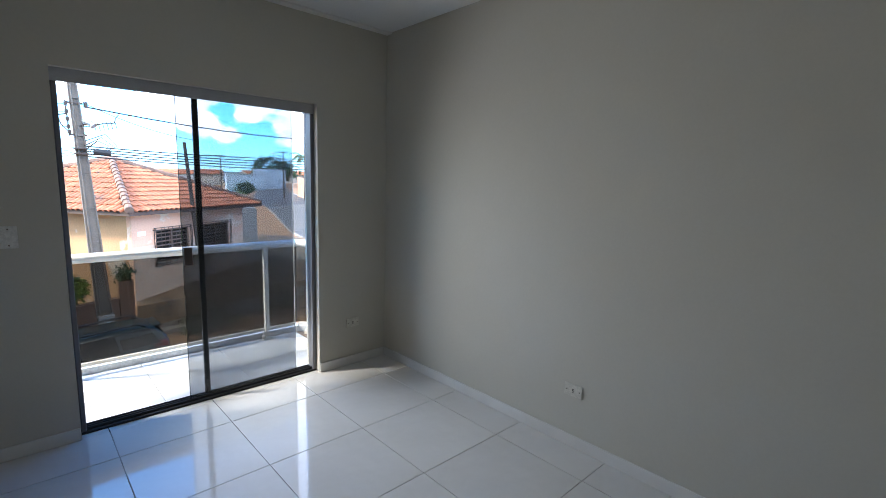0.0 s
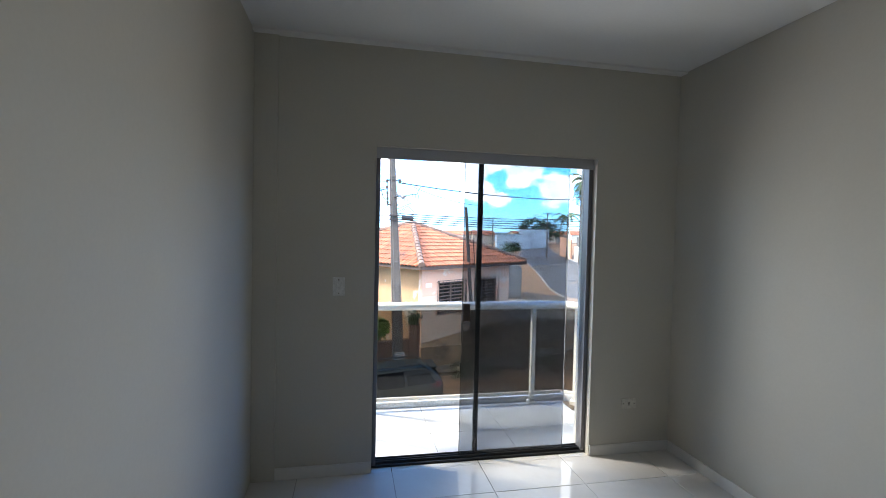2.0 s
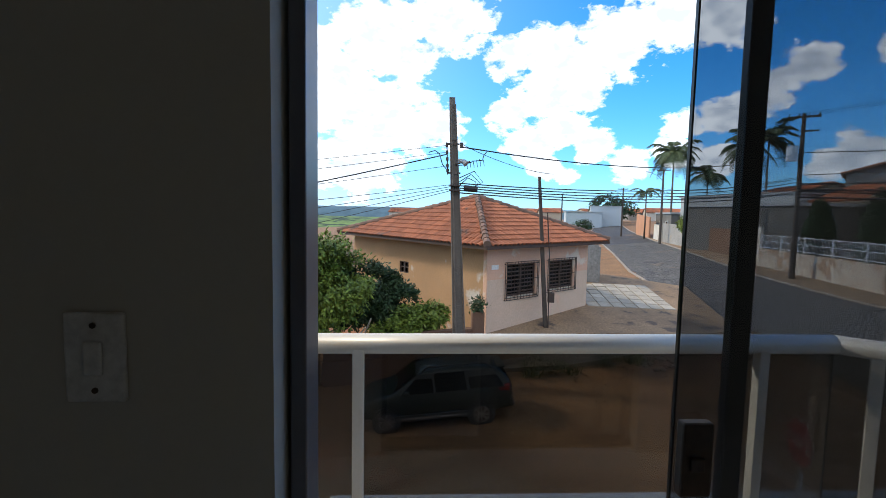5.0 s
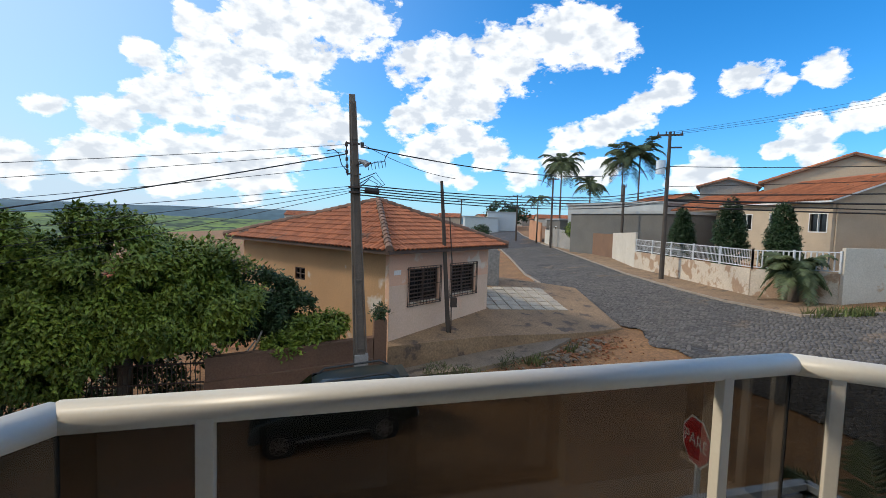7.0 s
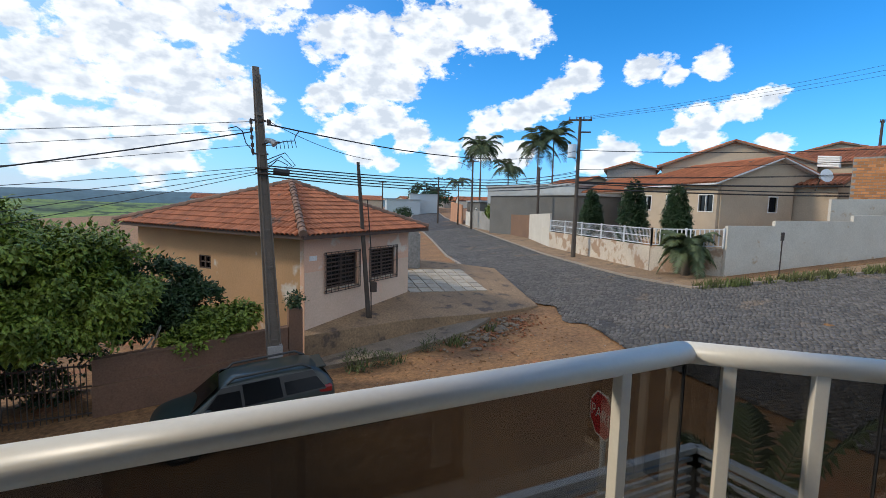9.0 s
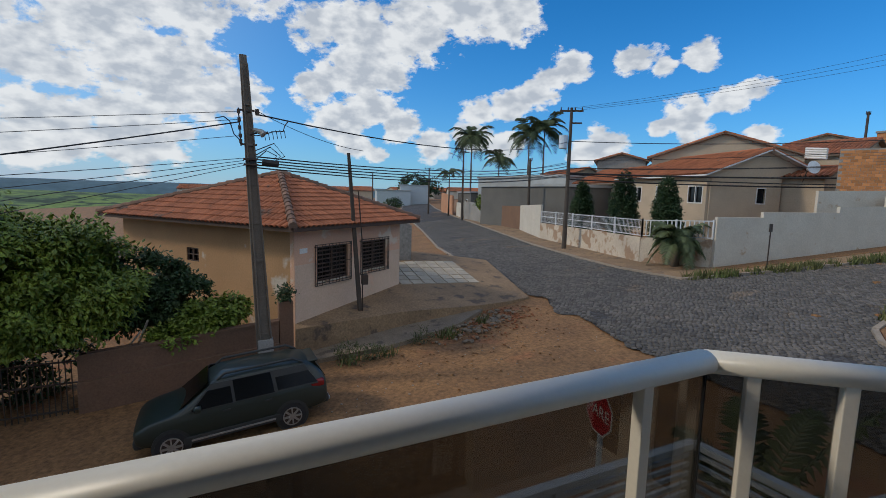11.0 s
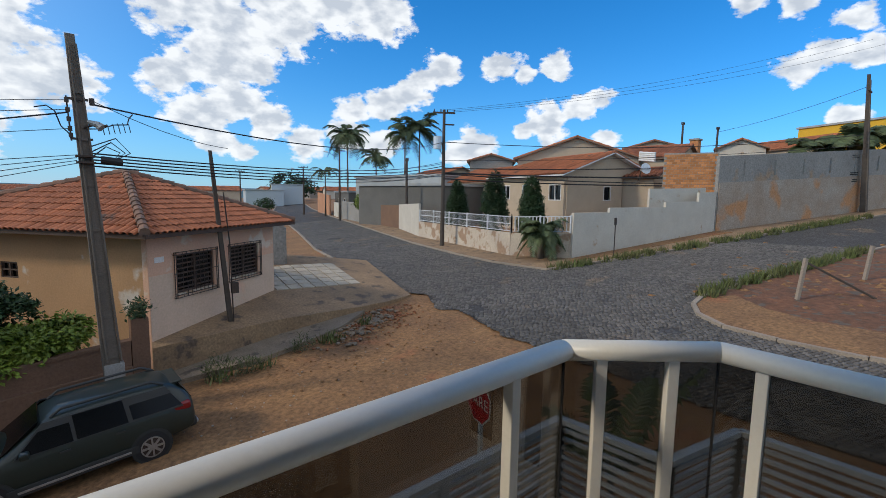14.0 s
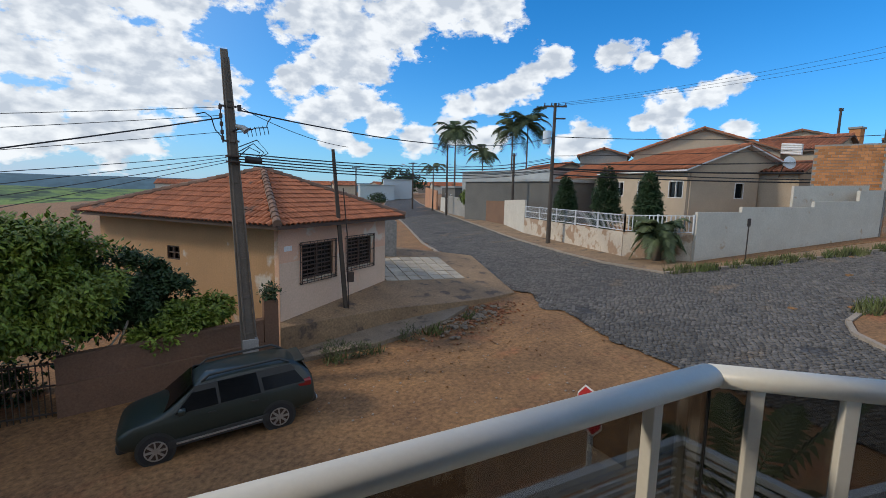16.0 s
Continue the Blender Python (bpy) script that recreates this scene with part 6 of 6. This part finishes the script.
# ---- car ----
def make_car(x, y, yaw):
    z0 = ground(x, y) + 0.0
    m = pose(x, y, z0, 0, 0, yaw) @ pose(0, 0, 0, 0, math.degrees(-math.atan(0.081 * math.cos(radians(yaw)))), 0)
    m = m @ Matrix.Scale(0.94, 4)
    t = thing("estate_car", "dark green estate car with roof rails, parked on the dirt", "car", m=m)
    # stations from rear (x=-2.15) to front (x=2.15): x, half width, sill, belt, roof half width, roof
    st = [(-2.15, 0.66, 0.42, 0.84, 0.58, 0.90), (-2.08, 0.78, 0.32, 0.93, 0.60, 1.12), (-1.85, 0.83, 0.28, 0.97, 0.60, 1.42), (-1.45, 0.845, 0.26, 0.97, 0.605, 1.50),
          (-0.7, 0.85, 0.25, 0.955, 0.61, 1.53), (0.0, 0.85, 0.25, 0.935, 0.61, 1.52), (0.35, 0.85, 0.25, 0.925, 0.60, 1.47), (0.75, 0.845, 0.25, 0.915, 0.63, 1.18),
          (1.08, 0.84, 0.25, 0.90, 0.72, 0.97), (1.45, 0.82, 0.26, 0.88, 0.70, 0.915), (1.72, 0.79, 0.28, 0.84, 0.66, 0.865), (1.88, 0.72, 0.32, 0.74, 0.58, 0.77), (1.94, 0.62, 0.40, 0.64, 0.5, 0.66)]
    bm = B()
    rings = []
    for sx, hw, sill, belt, rw, rz in st:
        prof = [(hw * 0.90, sill), (hw, sill + 0.16), (hw * 1.01, (sill + belt) / 2 + 0.06), (hw * 0.97, belt), (rw * 1.06, rz - 0.10 * (rz - belt) - 0.02), (rw * 0.8, rz), (0, rz + 0.015)]
        ring = [bm.verts.new((sx, yy, zz)) for yy, zz in prof] + [bm.verts.new((sx, -yy, zz)) for yy, zz in prof[-2::-1]]
        rings.append(ring)
    for s, u in zip(rings, rings[1:]):
        for k in range(len(s)):
            k2 = (k + 1) % len(s)
            bm.faces.new((s[k], s[k2], u[k2], u[k]))
    bm.faces.new(rings[0])
    bm.faces.new(rings[-1][::-1])
    body = part("body", bm, car_paint, t, "dark green painted body", smooth=True, local=True)
    sub = body.modifiers.new("round", "SUBSURF")
    sub.levels = sub.render_levels = 2

    def side(xa, xb, xc, xd, zl, zh, sgn, name, material, parent, label="", w0=0.862, w1=0.655, th=0.012):
        """A four-cornered panel on the car's flank: two lower and two upper corners."""
        b = B()
        q = [(xa, zl, w0), (xb, zl, w0), (xd, zh, w1), (xc, zh, w1)]
        lo = [b.verts.new((px, sgn * (pw - 0.03), pz)) for px, pz, pw in q]
        hi = [b.verts.new((px, sgn * pw, pz)) for px, pz, pw in q]
        b.faces.new(lo)
        b.faces.new(hi[::-1])
        for k in range(4):
            b.faces.new((lo[k], hi[k], hi[(k + 1) % 4], lo[(k + 1) % 4]))
        return part(name, b, material, parent, label, local=True)
    for sgn in (1, -1):
        side(-1.90, 0.83, -1.64, 0.385, 0.955, 1.43, sgn, "window_band", car_plastic, body, "black pillars and window frames", 0.823, 0.664)
        side(-0.02, 0.80, 0.0, 0.36, 0.97, 1.40, sgn, "side_window", car_glass, body, "tinted front side window", 0.826, 0.672)
        side(-0.90, -0.08, -0.86, -0.06, 0.98, 1.42, sgn, "side_window", car_glass, body, "tinted rear side window", 0.83, 0.672)
        side(-1.88, -0.98, -1.62, -0.94, 1.0, 1.40, sgn, "side_window", car_glass, body, "tinted luggage area window", 0.822, 0.668)
        b = box(B(), -1.0, sgn * 0.85 - 0.02, 0.28, 1.0, sgn * 0.85 + 0.03, 0.44, 0.01)
        part("sill_guard", b, car_plastic, body, "grey plastic sill guard", local=True)
        part("trim_strip", box(B(), -0.86, sgn * 0.882 - 0.006, 0.335, 0.86, sgn * 0.882 + 0.012, 0.375, 0.004), chrome, body, "bright trim strip", local=True)
        part("roof_rail", tube(B(), [(0.25, sgn * 0.52, 1.44), (0.08, sgn * 0.53, 1.56), (-1.40, sgn * 0.53, 1.57), (-1.62, sgn * 0.52, 1.44)], 0.03, 8), car_plastic, body, "black roof rail", local=True)
        mir = box(B(), 0.60, sgn * 0.95 - 0.09, 0.98, 0.75, sgn * 0.95 + 0.07, 1.10, 0.03)
        part("mirror", mir, car_paint, body, local=True)
        for hx in (-0.75, 0.12):
            part("door_handle", box(B(), hx - 0.08, sgn * 0.872 - 0.01, 0.83, hx + 0.08, sgn * 0.872 + 0.014, 0.865, 0.006), car_plastic, body, local=True)
        part("headlamp", box(B(), 1.63, sgn * 0.56 - 0.15, 0.62, 1.84, sgn * 0.56 + 0.13, 0.76, 0.04), lamp_clear, body, "clear headlamp", local=True)
        part("tail_lamp", box(B(), -2.05, sgn * 0.67 - 0.05, 0.84, -1.70, sgn * 0.67 + 0.135, 1.02, 0.045), lamp_red, body, "red tail lamp", local=True)
        for wx in (-1.23, 1.24):
            b = B()
            tube(b, [(wx, sgn * 0.70, 0.315), (wx, sgn * 0.855, 0.315)], 0.375, 24)
            part("wheel_arch", b, car_plastic, body, "black plastic wheel arch", local=True)
            b = B()
            tube(b, [(wx, sgn * 0.68, 0.31), (wx, sgn * 0.71, 0.31), (wx, sgn * 0.85, 0.31), (wx, sgn * 0.872, 0.31)], 0.315, 28)
            wh = part("wheel", b, rubber, t, "black tyre", local=True)
            b = B()
            tube(b, [(wx, sgn * 0.868, 0.31), (wx, sgn * 0.877, 0.31)], 0.215, 24)
            part("rim_disc", b, iron, wh, local=True)
            b = B()
            tube(b, [(wx, sgn * 0.872, 0.31), (wx, sgn * 0.895, 0.31)], 0.055, 12)
            for k in range(8):
                a = math.tau * k / 8
                beam(b, (wx, sgn * 0.886, 0.31), (wx + 0.20 * math.cos(a), sgn * 0.886, 0.31 + 0.20 * math.sin(a)), 0.03, 0.045)
            n = 24
            for k in range(n):
                a, c = math.tau * k / n, math.tau * (k + 1) / n
                beam(b, (wx + 0.205 * math.cos(a), sgn * 0.885, 0.31 + 0.205 * math.sin(a)), (wx + 0.205 * math.cos(c), sgn * 0.885, 0.31 + 0.205 * math.sin(c)), 0.02, 0.022)
            part("rim", b, chrome, wh, "alloy wheel rim with eight spokes", local=True)

    def cross(pts, name, material, label):
        b = B()
        lo = [b.verts.new(p) for p in pts]
        hi = [b.verts.new(Vector(p) + Vector((0.012 if pts[0][0] > 0 else -0.012, 0, 0.012))) for p in pts]
        b.faces.new(lo)
        b.faces.new(hi[::-1])
        for k in range(4):
            b.faces.new((lo[k], hi[k], hi[(k + 1) % 4], lo[(k + 1) % 4]))
        return part(name, b, material, body, label, local=True)
    cross([(1.02, 0.66, 0.99), (1.02, -0.66, 0.99), (0.42, -0.55, 1.435), (0.42, 0.55, 1.435)], "windscreen", car_glass, "tinted windscreen")
    cross([(-2.10, 0.58, 1.0), (-2.10, -0.58, 1.0), (-1.90, -0.52, 1.36), (-1.90, 0.52, 1.36)], "rear_window", car_glass, "tinted rear window")
    part("rear_bumper", box(B(), -2.15, -0.70, 0.34, -1.95, 0.70, 0.58, 0.07), car_plastic, body, "grey plastic rear bumper", local=True)
    part("spoiler", box(B(), -2.0, -0.46, 1.355, -1.76, 0.46, 1.41, 0.02), car_paint, body, "body-coloured tailgate spoiler", local=True)
    part("bumper_guard", box(B(), -2.19, -0.62, 0.36, -2.10, 0.62, 0.46, 0.03), chrome, body, "silver lower bumper guard", local=True)
    part("front_bumper", box(B(), 1.70, -0.68, 0.32, 1.95, 0.68, 0.55, 0.07), car_plastic, body, "grey plastic front bumper", local=True)
    return t


make_car(0.68, 11.0, 181)

# ---- hills ----
def ridge(name, label, r0, r1, z0, tops, material, a0=-75, a1=60, n=90):
    """A hill range seen over the town: from azimuth a0 to a1, at distances r0 to r1."""
    bm = B()
    rows = 14
    grid = []
    for j in range(rows + 1):
        k = j / rows
        r = r0 + (r1 - r0) * k
        row = []
        for i in range(n + 1):
            az = a0 + (a1 - a0) * i / n
            x, y = r * math.sin(radians(az)), r * math.cos(radians(az))
            top = tops(az)
            z = z0 + (top - z0) * (3 * k * k - 2 * k ** 3) + (12 * noise.noise(Vector((x, y, 0)) * 0.006)) * k * (1 - 0.6 * k)
            row.append(bm.verts.new((x, y, z)))
        grid.append(row)
    for a, b in zip(grid, grid[1:]):
        for i in range(n):
            bm.faces.new((a[i], a[i + 1], b[i + 1], b[i]))
    return solo(name, bm, material, label, "hill", kind="structure", smooth=True)


ridge("backdrop_hill", "rolling green farmland hills in the distance", 260, 950, -60, lambda a: -13 - 0.30 * max(-45, a) + 5 * noise.noise(Vector((a * 0.09, 0, 3))) - (0 if a < 5 else (a - 5) * 1.0), hill_green)
# far ridge, its haze painted by the blue-green material
ridge("backdrop_ridge", "far ridge on the horizon, distance haze painted in blue-green", 2200, 2700, -120, lambda a: 24 + 12 * noise.noise(Vector((a * 0.05, 5, 3))), hill_hazed, -80, 130, 110)

# ---- floor tiles, last ----
def tiling(parent, material, xs, ys, x0, x1, y0, y1, z, name="tile", th=0.012):
    cache = {}
    for i in range(-12, 14):
        for j in range(-14, 8):
            a, b = max(x0, xs + i * 0.59), min(x1, xs + (i + 1) * 0.59 - 0.004)
            c, d = max(y0, ys + j * 0.595), min(y1, ys + (j + 1) * 0.595 - 0.004)
            if b - a < 0.02 or d - c < 0.02:
                continue
            key = (round(b - a, 3), round(d - c, 3))
            if key not in cache:
                o = link(name, box(B(), 0, 0, -th, b - a, d - c, 0, 0.0015), material)
                cache[key] = o.data
                bpy.data.objects.remove(o)
            ob = new(name, cache[key])
            ob.parent = parent
            ob.matrix_basis = pose(a, c, z)


tiling(floor, porcelain, 0.105, -0.43, XL, XR, YB, YI - 0.001, 0.0)
tiling(floor, porcelain, 0.105, -0.43, OX0, OX1, YI, -0.036, 0.0)
tiling(balcony, balcony_tile, 0.455, 0.47, OX0 + 0.008, OX1, 0.072, YO, -0.012)
tiling(balcony, balcony_tile, 0.455, 0.47, -0.64, 1.80, YO + 0.001, 1.02, -0.016)
tiling(balcony, balcony_tile, 0.455, 0.47, 1.802, 2.10, YO + 0.001, 0.75, -0.016)
tiling(balcony, balcony_tile, 0.455, 0.47, 2.102, 2.30, YO + 0.001, 0.60, -0.016)

# ---- cobbles of the road, laid in rows across it ----
stone_mat = mat("cobble_stone", (0.076, 0.071, 0.067), (0.116, 0.103, 0.092), rough=0.75, scale=0.35, fine=24, bump=0.3, each=0.35, island=0.35, grain=0.25, spots=((0.135, 0.105, 0.08), 0.5, 0.62))


def inside(poly, xs, ys):
    """Which of the points lie inside a polygon in plan."""
    hit = np.zeros(len(xs), bool)
    for (x0, y0), (x1, y1) in zip(poly, poly[1:] + poly[:1]):
        if y0 == y1:
            continue
        cross = ((y0 > ys) != (y1 > ys)) & (xs < (x1 - x0) * (ys - y0) / (y1 - y0) + x0)
        hit ^= cross
    return hit


def cobble_mesh(seed):
    """One squared stone with a worn, slightly domed top."""
    rng = random.Random(seed)
    bm = B()
    ring = []
    for z, k in ((0.0, 1.0), (0.034, 0.76)):
        ring.append([bm.verts.new((0.080 * k * sx + jx, 0.060 * k * sy + jy, z)) for (sx, sy), (jx, jy) in
                     zip(((-1, -0.6), (-0.55, -1), (0.6, -1), (1, -0.5), (1, 0.6), (0.5, 1), (-0.6, 1), (-1, 0.55)), JIT[seed % 4])])
    for s, u in zip(ring, ring[1:]):
        for i in range(8):
            bm.faces.new((s[i], s[(i + 1) % 8], u[(i + 1) % 8], u[i]))
    bm.faces.new(ring[-1])
    me = bpy.data.meshes.new("cobble")
    bm.to_mesh(me)
    bm.free()
    me.materials.append(stone_mat)
    return me


jr = random.Random(77)
JIT = [[(jr.uniform(-0.012, 0.012), jr.uniform(-0.012, 0.012)) for _ in range(8)] for _ in range(4)]
kinds = [cobble_mesh(k) for k in range(4)]
lay = np.random.default_rng(5)
lean_a = radians(22)
gu, gv2 = np.meshgrid(np.arange(-40, 40, 0.178), np.arange(-10, 76, 0.136))
row = np.arange(gu.shape[0])[:, None]
gu = gu + (row % 2) * 0.089 + lay.uniform(-0.018, 0.018, gu.shape) + 0.05 * np.sin(row * 0.7)
gv2 = gv2 + lay.uniform(-0.013, 0.013, gu.shape) + 0.06 * np.sin(gu * 0.6)
cx = (math.cos(lean_a) * gu + math.sin(lean_a) * gv2 + 8).ravel()
cy = (-math.sin(lean_a) * gu + math.cos(lean_a) * gv2).ravel()
near = (cx > 10) & (cx < 34) & (cy > -2) & (cy < 60)
cx, cy = cx[near], cy[near]
keep = inside(ROAD, cx, cy)
cx, cy = cx[keep], cy[keep]
dust = np.array([noise.noise(Vector((x * 0.5, y * 0.5, 3.0))) for x, y in zip(cx, cy)])
keep = dust < 0.62
cx, cy = cx[keep], cy[keep]
order = np.argsort((cx - 12.5) ** 2 + (cy - 9.0) ** 2)
tilt = Matrix.Rotation(-math.atan(0.081), 4, "Y")
stones = [[] for _ in kinds]
for i, k in enumerate(order):
    x, y = float(cx[k]), float(cy[k])
    m = Matrix.Translation((x, y, ground(x, y) + 0.045 + lay.uniform(-0.008, 0.012))) @ tilt @ Matrix.Rotation(-lean_a + lay.uniform(-0.12, 0.12), 4, "Z") @ Matrix.Diagonal((lay.uniform(0.85, 1.08), lay.uniform(0.85, 1.08), 1, 1))
    if i < 300:
        ob = new("cobble", kinds[i % 4])
        ob.parent = road
        ob.matrix_basis = m
    else:
        stones[i % 4].append(m)
for me, places in zip(kinds, stones):
    ob = new("cobbles", joined(me, places))
    ob.parent = road
    tagged(ob, "worn grey cobbles laid in rows", kind="stuff")
